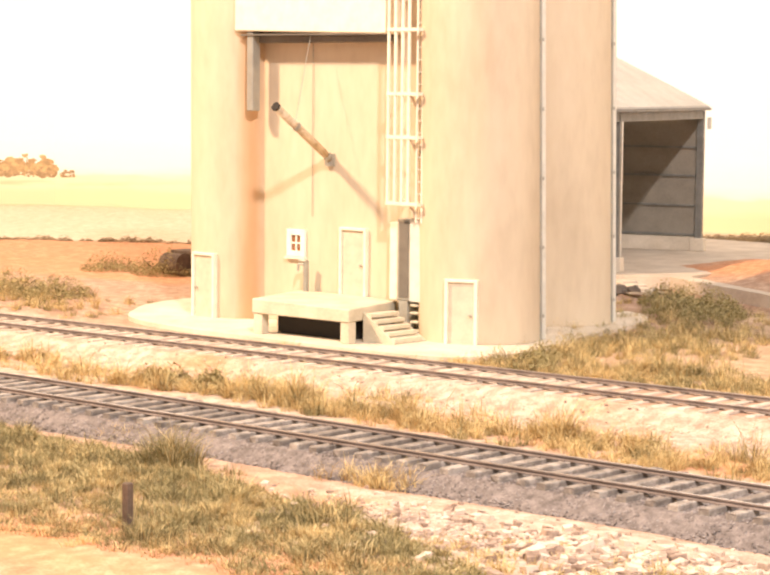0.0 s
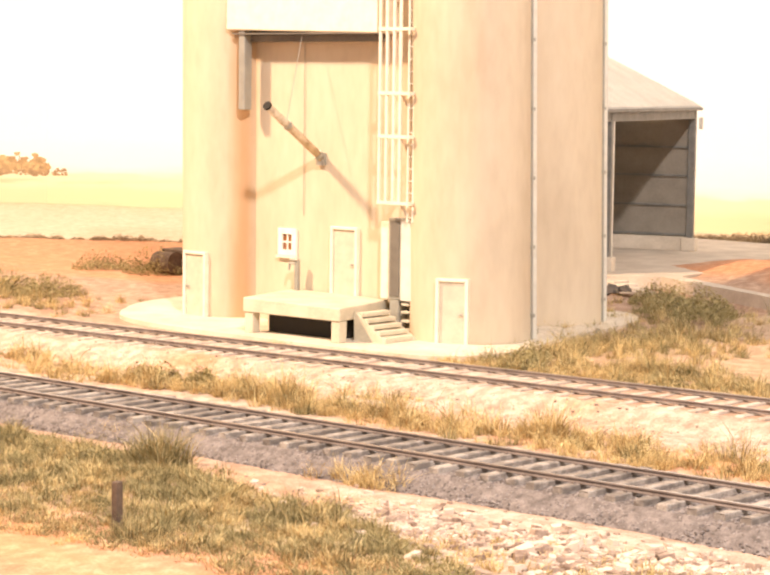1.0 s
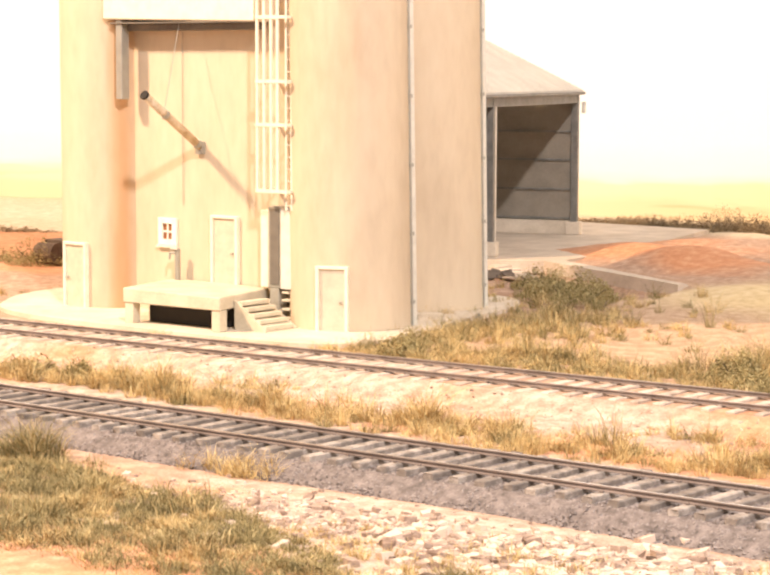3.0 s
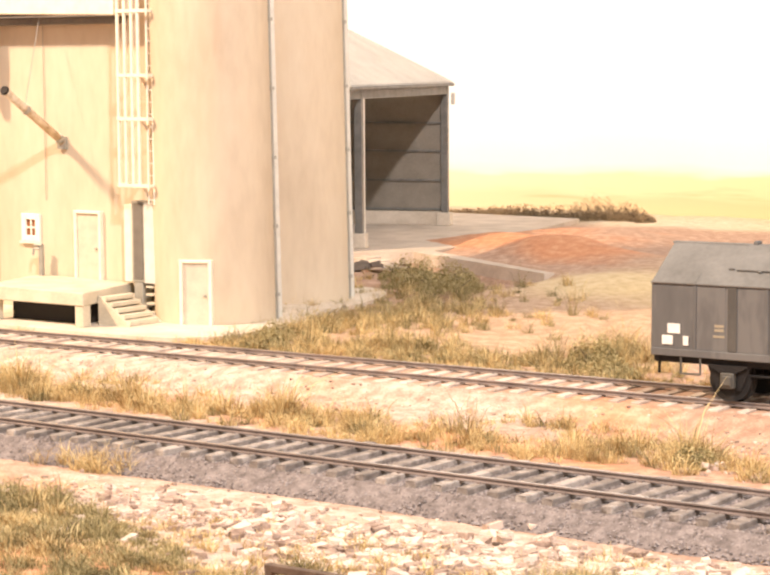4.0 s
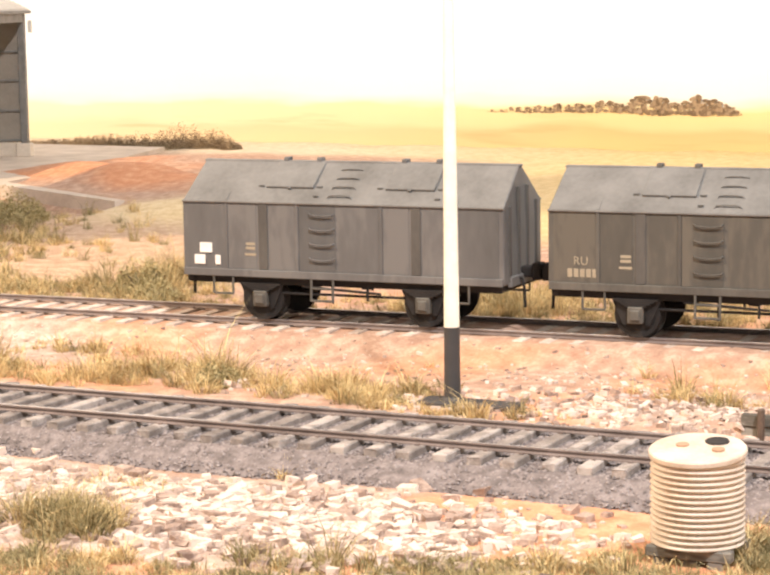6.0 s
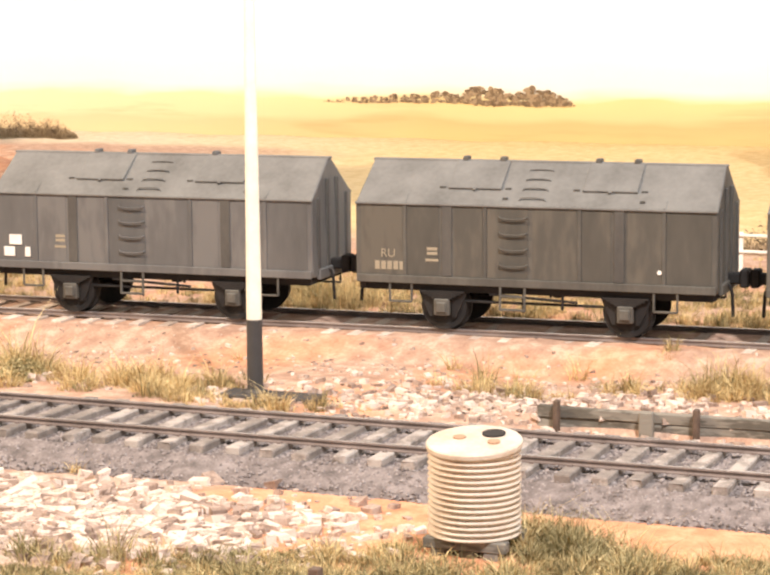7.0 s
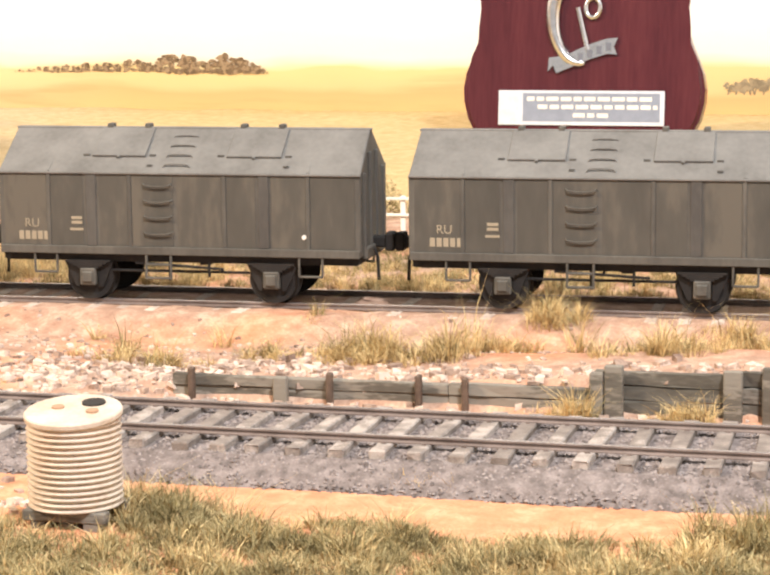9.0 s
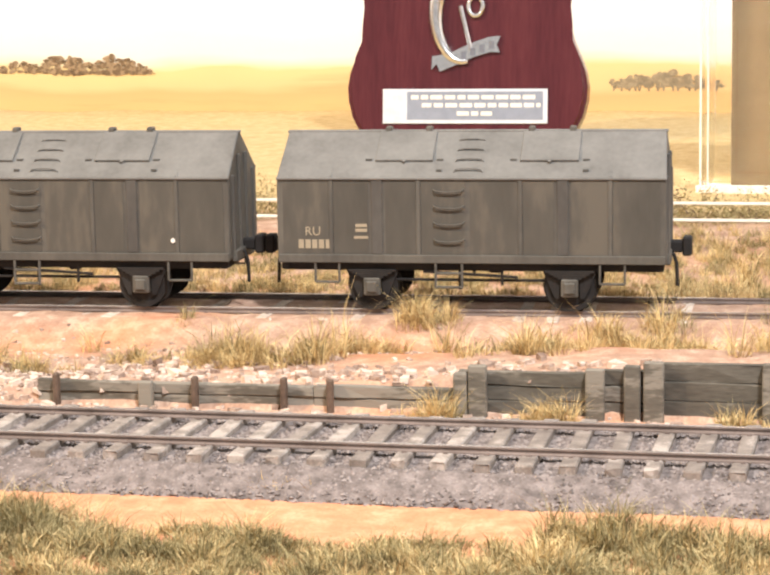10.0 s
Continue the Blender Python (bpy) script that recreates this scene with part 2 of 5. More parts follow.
def height(x, y):
    h = -5.0
    h += 1.2 * (noise.noise((x / 40, y / 40, 1))) + 0.35 * noise.noise((x / 7, y / 7, 4))
    near_track = smooth(30, 16, abs(y))                       # ground lies level under the running line
    h = h * (1 - near_track) + -5.6 * near_track
    sid = smooth(26, 15, abs(y - siding(x)))
    h = h * (1 - sid) + (-1.6 + 0.45 * smooth(-150, -60, x) + (0.2 + 0.12 * smooth(-150, -60, x)) * noise.noise((x / 6, y / 6, 2))) * sid
    if x > -25 and 17 < y < 41:                               # lower strip before the timber wall
        h = h * (1 - smooth(-25, -12, x)) + -6.6 * smooth(-25, -12, x)
    h -= 4.0 * math.exp(-((x + 113) / 24) ** 2 - ((y + 90) / 13) ** 2)
    h += 2.6 * math.exp(-((x - 9) / 17) ** 2 - ((y + 56) / 13) ** 2)
    if x > -20:                                               # earth held up behind the timber wall
        h += smooth(40.5, 42, y) * smooth(86, 62, y) * (2.2 + 3.0 * smooth(25, 90, x)) * smooth(-18, 0, x)
    h += 5.5 * math.exp(-((x + 400) / 45) ** 2 - ((y - 490) / 55) ** 2) + 5.0 * math.exp(-((x + 372) / 26) ** 2 - ((y - 408) / 22) ** 2) + 4.0 * math.exp(-((x + 300) / 45) ** 2 - ((y - 400) / 70) ** 2) + spoil(x, y)[0] + 3.4 * math.exp(-((x + 292) / 26) ** 2 - ((y - 322) / 24) ** 2)
    run = (x + 425) / 95                                      # the ground drops before the apron's edge wall
    if -0.35 < run < 1.15:
        gap = 394 - 51 * run - y
        h -= 4.5 * smooth(-4, 2, gap) * smooth(60, 12, gap) * smooth(-0.35, 0.0, run) * smooth(1.15, 0.8, run)
    pad = smooth(12, 0, max(-500 - x, x + 315, 120 - y, y - 275))
    h = h * (1 - pad) + -6.4 * pad
    return h


def ground_colour(x, y):
    """Weights of red earth, pale gravel and yellow field."""
    n = noise.noise((x / 30, y / 30, 7))
    red = 0.0
    red = max(red, 0.6 * math.exp(-((x + 425) / 45) ** 2 - ((y - 470) / 45) ** 2), 0.85 * spoil(x, y)[1])
    red = max(red, 0.8 * smooth(-520, -580, x) * smooth(210, 250, y) * smooth(12, -4, y - 330 - 0.625 * (x + 800)))
    if y < 0:
        red = max(red, smooth(-60, -25, x) * 1.1 * smooth(-17, -23, y), 0.55 * math.exp(-((x + 225) / 35) ** 2 - ((y + 35) / 10) ** 2))
    if 18 < y < siding(x) - 8:
        red = max(red, 0.22 + 0.35 * n, 0.6 * math.exp(-((x + 165) / 30) ** 2 - ((y - 45) / 14) ** 2))
    pale = 0.0
    if y < -18:
        pale = 0.95 * smooth(-250, -200, x) * smooth(-10, -40, x) * smooth(-20, -26, y) * smooth(-82, -66, y)
        red = max(red, 0.5 * smooth(-62, -80, y))
    if 18 < y < siding(x) - 14:
        pale = max(pale, smooth(-130, -190, x) * 0.85, 0.7 * math.exp(-((x + 35) / 35) ** 2 - ((y - 52) / 16) ** 2))
    pale = max(pale, smooth(-225, -300, x) * smooth(70, 80, y) * smooth(150, 120, y))
    far = smooth(255, 320, y) * smooth(-330, -250, x) + smooth(560, 600, y)
    far = min(1.0, far)
    far = max(far, smooth(-520, -580, x) * smooth(-2, 12, y - 330 - 0.625 * (x + 800)))
    heap = min(1.0, 1.6 * math.exp(-((x + 292) / 32) ** 2 - ((y - 322) / 32) ** 2))
    far = max(far * (1 - 0.6 * math.exp(-((x + 300) / 60) ** 2 - ((y - 420) / 60) ** 2)), heap)
    if x > -150 and siding(x) + 12 < y < 250:
        red = max(red, 0.3)
    if -340 < x < -170:                                       # dusty tan yard beside the siding
        far = max(far, 0.22 * smooth(135, 160, y) * smooth(-340, -300, x) * smooth(-170, -200, x))
    return (max(0, min(1, red + 0.3 * n)), max(0, min(1, pale + 0.2 * n)), far * (1 - min(1, red) * (1 - heap)))


def build_ground():
    xs = np.unique(np.concatenate([np.arange(-1500, -560, 20), np.arange(-560, -480, 3.0), np.arange(-480, -290, 2.0), np.arange(-290, 160, 3.0), np.arange(160, 900, 20)]))
    ys = np.unique(np.concatenate([np.arange(-500, -120, 20), np.arange(-120, 140, 2.5), np.arange(140, 300, 5), np.arange(300, 520, 2.5), np.arange(520, 560, 5), np.arange(560, 900, 12)]))
    verts = [(x, y, height(x, y)) for y in ys for x in xs]
    n = len(xs)
    faces = [(j * n + i, j * n + i + 1, (j + 1) * n + i + 1, (j + 1) * n + i) for j in range(len(ys) - 1) for i in range(n - 1)]
    m = bpy.data.materials.new("sandy_scenic_ground")
    m.use_nodes = True
    nt = m.node_tree
    bsdf = nt.nodes["Principled BSDF"]
    bsdf.inputs["Roughness"].default_value = 0.95
    geo = nt.nodes.new("ShaderNodeNewGeometry")

    def tex(size, detail=5):
        t = nt.nodes.new("ShaderNodeTexNoise")
        t.inputs["Scale"].default_value, t.inputs["Detail"].default_value = 1 / (size * MM), detail
        nt.links.new(geo.outputs["Position"], t.inputs["Vector"])
        return t

    def ramp(src, *cols):
        r = nt.nodes.new("ShaderNodeValToRGB")
        for i, (p, c) in enumerate(cols):
            e = r.color_ramp.elements[i] if i < 2 else r.color_ramp.elements.new(p)
            e.position, e.color = p, (*c, 1)
        nt.links.new(src, r.inputs[0])
        return r.outputs[0]

    def mixed(f, a, b):
        k = nt.nodes.new("ShaderNodeMix")
        k.data_type = "RGBA"
        nt.links.new(f, k.inputs["Factor"])
        nt.links.new(a, k.inputs["A"])
        nt.links.new(b, k.inputs["B"])
        return k.outputs["Result"]

    coarse, mid, fine = tex(22), tex(3.5), tex(0.6)
    add = nt.nodes.new("ShaderNodeMath")
    add.operation = "MULTIPLY_ADD"
    nt.links.new(fine.outputs[0], add.inputs[0])
    add.inputs[1].default_value = 0.6
    nt.links.new(mid.outputs[0], add.inputs[2])
    src = add.outputs[0]
    sand = ramp(src, (0.55, (0.31, 0.182, 0.118)), (0.8, (0.425, 0.27, 0.182)), (1.0, (0.56, 0.392, 0.278)))
    red = ramp(src, (0.55, (0.49, 0.205, 0.098)), (0.8, (0.585, 0.27, 0.132)), (1.0, (0.66, 0.365, 0.205)))
    pale = ramp(src, (0.52, (0.30, 0.195, 0.135)), (0.8, (0.48, 0.365, 0.275)), (1.0, (0.62, 0.51, 0.41)))
    field = ramp(src, (0.5, (0.50, 0.345, 0.145)), (0.8, (0.64, 0.47, 0.215)), (1.0, (0.70, 0.55, 0.28)))
    att = nt.nodes.new("ShaderNodeAttribute")
    att.attribute_name = "soil"
    sep = nt.nodes.new("ShaderNodeSeparateColor")
    nt.links.new(att.outputs["Color"], sep.inputs[0])

    def rough_edge(s):
        a = nt.nodes.new("ShaderNodeMath")
        a.operation = "MULTIPLY_ADD"
        nt.links.new(coarse.outputs[0], a.inputs[0])
        a.inputs[1].default_value = 0.9
        nt.links.new(s, a.inputs[2])
        b = nt.nodes.new("ShaderNodeMapRange")
        b.inputs["From Min"].default_value, b.inputs["From Max"].default_value = 0.62, 1.15
        nt.links.new(a.outputs[0], b.inputs[0])
        return b.outputs[0]

    c = mixed(rough_edge(sep.outputs[1]), sand, pale)
    c = mixed(rough_edge(sep.outputs[0]), c, red)
    flat = nt.nodes.new("ShaderNodeSeparateXYZ")
    nt.links.new(geo.outputs["Position"], flat.inputs[0])
    west = nt.nodes.new("ShaderNodeMapRange")
    west.inputs["From Min"].default_value, west.inputs["From Max"].default_value = -0.23, -0.40
    nt.links.new(flat.outputs["X"], west.inputs[0])
    straw = ramp(src, (0.5, (0.50, 0.39, 0.25)), (0.8, (0.64, 0.53, 0.37)), (1.0, (0.72, 0.62, 0.47)))
    c = mixed(sep.outputs[2], c, mixed(west.outputs[0], field, straw))
    nt.links.new(c, bsdf.inputs["Base Color"])
    bump = nt.nodes.new("ShaderNodeBump")
    bump.inputs["Strength"].default_value, bump.inputs["Distance"].default_value = 0.6, 0.4 * MM
    nt.links.new(src, bump.inputs["Height"])
    nt.links.new(bump.outputs[0], bsdf.inputs["Normal"])
    ob = raw("ground", verts, faces, m, "sandy model landscape with red earth patches", "ground", "structure")
    col = ob.data.color_attributes.new("soil", "FLOAT_COLOR", "POINT")
    col.data.foreach_set("color", np.array([(*ground_colour(x, y), 1.0) for x, y, _ in verts], dtype=np.float32).ravel())
    for p in ob.data.polygons:
        p.use_smooth = True
    return ob


GROUND = build_ground()


# ---------------------------------------------------------------- backdrop
def build_backdrop():
    line = [(-1350, -150), (-1290, 150), (-1180, 380), (-1000, 560), (-760, 650), (-500, 660), (-150, 650), (200, 640), (420, 600), (600, 480), (700, 250), (720, -150)]
    pts = []
    for (ax, ay), (bx, by) in zip(line, line[1:]):
        pts += [(ax + (bx - ax) * k / 6, ay + (by - ay) * k / 6) for k in range(6)]
    pts.append(line[-1])
    bm = bmesh.new()
    for t0, z0, z1 in ((0, -12, 420),):
        front = [(bm.verts.new((x, y, z0)), bm.verts.new((x, y, z1))) for x, y in pts]
        back = [(bm.verts.new((x * 1.006, y + 5, z0)), bm.verts.new((x * 1.006, y + 5, z1))) for x, y in pts]
        for a, b in zip(front, front[1:]):
            bm.faces.new((a[0], b[0], b[1], a[1]))
        for a, b in zip(back, back[1:]):
            bm.faces.new((a[0], a[1], b[1], b[0]))
        for a, b, c, d in zip(front, front[1:], back, back[1:]):
            bm.faces.new((a[1], b[1], d[1], c[1]))
            bm.faces.new((a[0], c[0], d[0], b[0]))
    m = bpy.data.materials.new("painted_sky_and_plain")
    m.use_nodes = True
    nt = m.node_tree
    bsdf = nt.nodes["Principled BSDF"]
    bsdf.inputs["Roughness"].default_value = 0.9
    geo = nt.nodes.new("ShaderNodeNewGeometry")
    sep = nt.nodes.new("ShaderNodeSeparateXYZ")
    nt.links.new(geo.outputs["Position"], sep.inputs[0])
    mp = nt.nodes.new("ShaderNodeMapping")
    mp.inputs["Scale"].default_value = (1, 1, 5)
    nt.links.new(geo.outputs["Position"], mp.inputs[0])
    no = nt.nodes.new("ShaderNodeTexNoise")
    no.inputs["Scale"].default_value = 1 / (60 * MM)
    nt.links.new(mp.outputs[0], no.inputs["Vector"])
    wob = nt.nodes.new("ShaderNodeMath")
    wob.operation = "MULTIPLY_ADD"
    nt.links.new(no.outputs[0], wob.inputs[0])
    wob.inputs[1].default_value = 0.012
    nt.links.new(sep.outputs["Z"], wob.inputs[2])
    rng = nt.nodes.new("ShaderNodeMapRange")
    rng.inputs["From Min"].default_value, rng.inputs["From Max"].default_value = -0.012, 0.108
    nt.links.new(wob.outputs[0], rng.inputs[0])
    ramp = nt.nodes.new("ShaderNodeValToRGB")
    cols = [(0.0, (0.66, 0.46, 0.19)), (0.10, (0.72, 0.50, 0.22)), (0.17, (0.68, 0.44, 0.20)), (0.20, (0.74, 0.55, 0.27)), (0.265, (0.76, 0.60, 0.29)),
            (0.285, (0.82, 0.74, 0.54)), (0.32, (0.86, 0.83, 0.74)), (0.45, (0.87, 0.87, 0.85)), (1.0, (0.84, 0.87, 0.88))]
    for i, (p, c) in enumerate(cols):
        e = ramp.color_ramp.elements[i] if i < 2 else ramp.color_ramp.elements.new(p)
        e.position, e.color = p, (*c, 1)
    nt.links.new(rng.outputs[0], ramp.inputs[0])
    west = nt.nodes.new("ShaderNodeMapRange")
    west.inputs["From Min"].default_value, west.inputs["From Max"].default_value, west.inputs["To Max"].default_value = -0.26, -0.60, 1.0
    nt.links.new(sep.outputs["X"], west.inputs[0])
    pale = nt.nodes.new("ShaderNodeMix")
    pale.data_type = "RGBA"
    dry = nt.nodes.new("ShaderNodeValToRGB")
    for i, (p, c) in enumerate([(0.0, (0.76, 0.64, 0.42)), (0.17, (0.78, 0.65, 0.43)), (0.20, (0.82, 0.72, 0.50)), (0.265, (0.83, 0.74, 0.53)), (0.285, (0.84, 0.80, 0.70)), (0.32, (0.86, 0.84, 0.79)), (0.45, (0.87, 0.87, 0.86)), (1.0, (0.84, 0.87, 0.88))]):
        e = dry.color_ramp.elements[i] if i < 2 else dry.color_ramp.elements.new(p)
        e.position, e.color = p, (*c, 1)
    nt.links.new(rng.outputs[0], dry.inputs[0])
    nt.links.new(dry.outputs[0], pale.inputs["B"])
    nt.links.new(west.outputs[0], pale.inputs["Factor"])
    nt.links.new(ramp.outputs[0], pale.inputs["A"])
    dab = nt.nodes.new("ShaderNodeMapping")
    dab.inputs["Scale"].default_value = (1, 1, 11)
    nt.links.new(geo.outputs["Position"], dab.inputs[0])
    brush = nt.nodes.new("ShaderNodeTexNoise")
    brush.inputs["Scale"].default_value, brush.inputs["Detail"].default_value = 1 / (75 * MM), 4
    nt.links.new(dab.outputs[0], brush.inputs["Vector"])
    amount = nt.nodes.new("ShaderNodeMapRange")
    amount.inputs["From Min"].default_value, amount.inputs["From Max"].default_value, amount.inputs["To Max"].default_value = 0.56, 0.72, 0.55
    nt.links.new(brush.outputs[0], amount.inputs[0])
    plain_only = nt.nodes.new("ShaderNodeMapRange")           # streaks lie on the painted plain, not in its sky
    plain_only.inputs["From Min"].default_value, plain_only.inputs["From Max"].default_value = 0.014, 0.008
    nt.links.new(sep.outputs["Z"], plain_only.inputs[0])
    both = nt.nodes.new("ShaderNodeMath")
    both.operation = "MULTIPLY"
    nt.links.new(amount.outputs[0], both.inputs[0])
    nt.links.new(plain_only.outputs[0], both.inputs[1])
    streak = nt.nodes.new("ShaderNodeMix")
    streak.data_type = "RGBA"
    streak.inputs["B"].default_value = (0.62, 0.33, 0.15, 1)
    nt.links.new(both.outputs[0], streak.inputs["Factor"])
    nt.links.new(pale.outputs["Result"], streak.inputs["A"])
    nt.links.new(streak.outputs["Result"], bsdf.inputs["Base Color"])
    ob = part("backdrop", bm, m, None, "painted board of pale sky over yellow plain")
    return tagged(ob, "", "backdrop", "", "structure")


BACKDROP = build_backdrop()


BOARD_X, BOARD_Y = [-1290, -1180, -1000, -760, -500, -150, 200, 420], [150, 380, 560, 650, 660, 650, 640, 600]


def painted_trees(x0, x1, z, tall, trees, seed, colour, dabs=26, trunk=0.0):
    """A flat row of trees dabbed on the backdrop: small leaf strokes round each crown, and thin trunks."""
    rnd = random.Random(seed)
    bm = bmesh.new()
    count = 0

    def stroke(pts):
        nonlocal count
        count += 1
        bm.faces.new([bm.verts.new((u, float(np.interp(u, BOARD_X, BOARD_Y)) - 0.25 - 0.0004 * count, v)) for u, v in pts])

    for k in range(trees):
        f = (k + rnd.uniform(0.1, 0.9)) / trees
        cx, h = x0 + f * (x1 - x0), tall * rnd.uniform(0.45, 1.0) * (0.35 + 0.65 * math.sin(math.pi * (0.08 + 0.84 * f)))
        foot = z + trunk * h
        if trunk:
            for q in range(3):
                lean = rnd.uniform(-0.25, 0.25) * h
                stroke([(cx - 0.35, z - 0.5), (cx + 0.35, z - 0.5), (cx + lean + 0.15, z + 0.8 * h), (cx + lean - 0.15, z + 0.8 * h)])
        wide = h * rnd.uniform(0.5, 0.95)
        for _ in range(dabs):
            a, d = rnd.uniform(0, 6.283), math.sqrt(rnd.random())
            px_, pz_ = cx + wide * d * math.cos(a), foot + (h - trunk * h) * (0.42 + 0.5 * d * math.sin(a))
            r = h * rnd.uniform(0.07, 0.22)
            stroke([(px_ + 1.4 * r * rnd.uniform(0.5, 1.2) * math.cos(i * 0.898), pz_ + r * rnd.uniform(0.5, 1.2) * math.sin(i * 0.898)) for i in range(7)])
    ob = part("painted_tree_row", bm, material("faded_tree_paint", [tuple(v * 0.6 for v in colour), tuple(v * 0.85 for v in colour), tuple(v * 1.1 for v in colour)], 3, 0.6, 0.9, 0, island=-0.3), None, "faded brown tree row painted on the backdrop")
    return tagged(ob, "", "painting", "", "stuff")


def painted_copse():
    """The long copse on the horizon: thin at one end, a few broad crowns with dark feet at the other."""
    rnd = random.Random(3)
    bm = bmesh.new()
    count = 0
    crowns = [(-318, 0.9), (-313, 1.1), (-308, 1.6), (-304, 2.4), (-299, 2.8), (-294, 3.4), (-289, 3.0), (-284, 3.6), (-278, 3.2), (-273, 4.0), (-268, 3.4), (-262, 4.6), (-256, 5.2), (-251, 4.2),
              (-244, 7.6), (-238, 8.6), (-232, 7.4), (-226, 5.0), (-219, 6.2), (-214, 8.8), (-208, 7.6), (-203, 5.4), (-199, 3.4), (-196, 2.0)]
    for cx, h in crowns:
        foot = 12.2 + rnd.uniform(-0.6, 0.6)
        for k in range(34):
            a, d = rnd.uniform(0, 6.283), math.sqrt(rnd.random())
            low = k < 10
            u = cx + (0.75 if low else 0.6) * h * d * math.cos(a) + (rnd.uniform(-3, 3) if low else 0)
            v = foot + (0.14 * h * rnd.random() if low else h * (0.5 + 0.46 * d * math.sin(a)))
            r = h * rnd.uniform(0.06, 0.17) + 0.15
            count += 1
            y = float(np.interp(u, BOARD_X, BOARD_Y)) - 0.25 - 0.0004 * count
            bm.faces.new([bm.verts.new((u + 1.5 * r * rnd.uniform(0.5, 1.2) * math.cos(i * 0.898), y, v + r * rnd.uniform(0.4, 1.1) * math.sin(i * 0.898))) for i in range(7)])
    ob = part("painted_copse", bm, material("faded_copse_paint", [(0.11, 0.075, 0.04), (0.20, 0.14, 0.08), (0.34, 0.25, 0.15)], 2.2, 0.5, 0.9, 0, island=-0.35), None, "faded brown copse painted on the backdrop")
    return tagged(ob, "", "painting", "", "stuff")


painted_copse()
painted_trees(14, 62, 4.2, 9, 15, 5, (0.34, 0.28, 0.18), 18, 0.25)
painted_trees(-1034, -1001, 13.5, 15, 7, 7, (0.56, 0.38, 0.20), 20, 0.3)
painted_trees(-1034, -985, 13.0, 7, 12, 8, (0.44, 0.30, 0.17), 20)


# ---------------------------------------------------------------- tracks
def rail(name, parent, y, x0, x1, top):
    prof = [(-0.6, -1.05), (0.6, -1.05), (0.6, -0.9), (0.2, -0.75), (0.2, -0.42), (0.38, -0.3), (0.38, -0.06), (0.3, 0), (-0.3, 0), (-0.38, -0.06), (-0.38, -0.3), (-0.2, -0.42), (-0.2, -0.75), (-0.6, -0.9)]
    bm = prism(bmesh.new(), [(y + a, top + b) for a, b in prof], "x", x0, x1)
    ob = part(name, bm, [M_RAIL, M_RAILTOP], parent, "rusty rail with a worn bright head")
    for p in ob.data.polygons:
        if p.normal.z > 0.9 and p.center.z > (top - 0.05) * MM:
            p.material_index = 1
    return ob


def build_track(name, label, y0, turn, top, x0, x1, pitch, sleeper_mat, sunk, seed, phase):
    yc = 0
    rnd = random.Random(seed)
    track = thing(name, label, "railway track", 0, y0, 0, turn, kind="structure")
    for s in (-1, 1):
        rail("rail", track, yc + s * 8.45, x0, x1, top)
    meshes = []
    for k in range(5):
        bm = bmesh.new()
        w, l, h = 1.08 + 0.14 * rnd.random(), 14.2 + 0.7 * rnd.random(), 1.75
        box(bm, -w, -l, -h, w, l, 0, bevel=0.16)
        for v in bm.verts:
            v.co += Vector((0.09 * rnd.uniform(-1, 1), 0.2 * rnd.uniform(-1, 1), 0.06 * rnd.uniform(-1, 1)))
        meshes.append(emesh("sleeper", bm, sleeper_mat))
    x = x0 + phase
    while x < x1 - 3:
        ob = new("sleeper", rnd.choice(meshes))
        ob.parent = track
        ob.matrix_basis = pose((x + rnd.uniform(-0.2, 0.2)) * MM, (yc + rnd.uniform(-0.3, 0.3)) * MM, (top - 1.0 - sunk * rnd.random()) * MM, 0, 0, rnd.uniform(-2.0, 2.0))
        x += pitch
    bm = bmesh.new()
    x = x0 + phase
    while x < x1 - 3:
        if -430 < x < 130:
            for s in (-1, 1):
                for q in (-1.15, 1.15):
                    box(bm, x - 0.35, yc + s * 8.45 + q - 0.25, top - 1.02, x + 0.35, yc + s * 8.45 + q + 0.25, top - 0.72)
        x += pitch
    tagged(part("rail_fastening", bm, M_RAIL, track, "small rusty rail chairs"), kind="stuff")
    return track


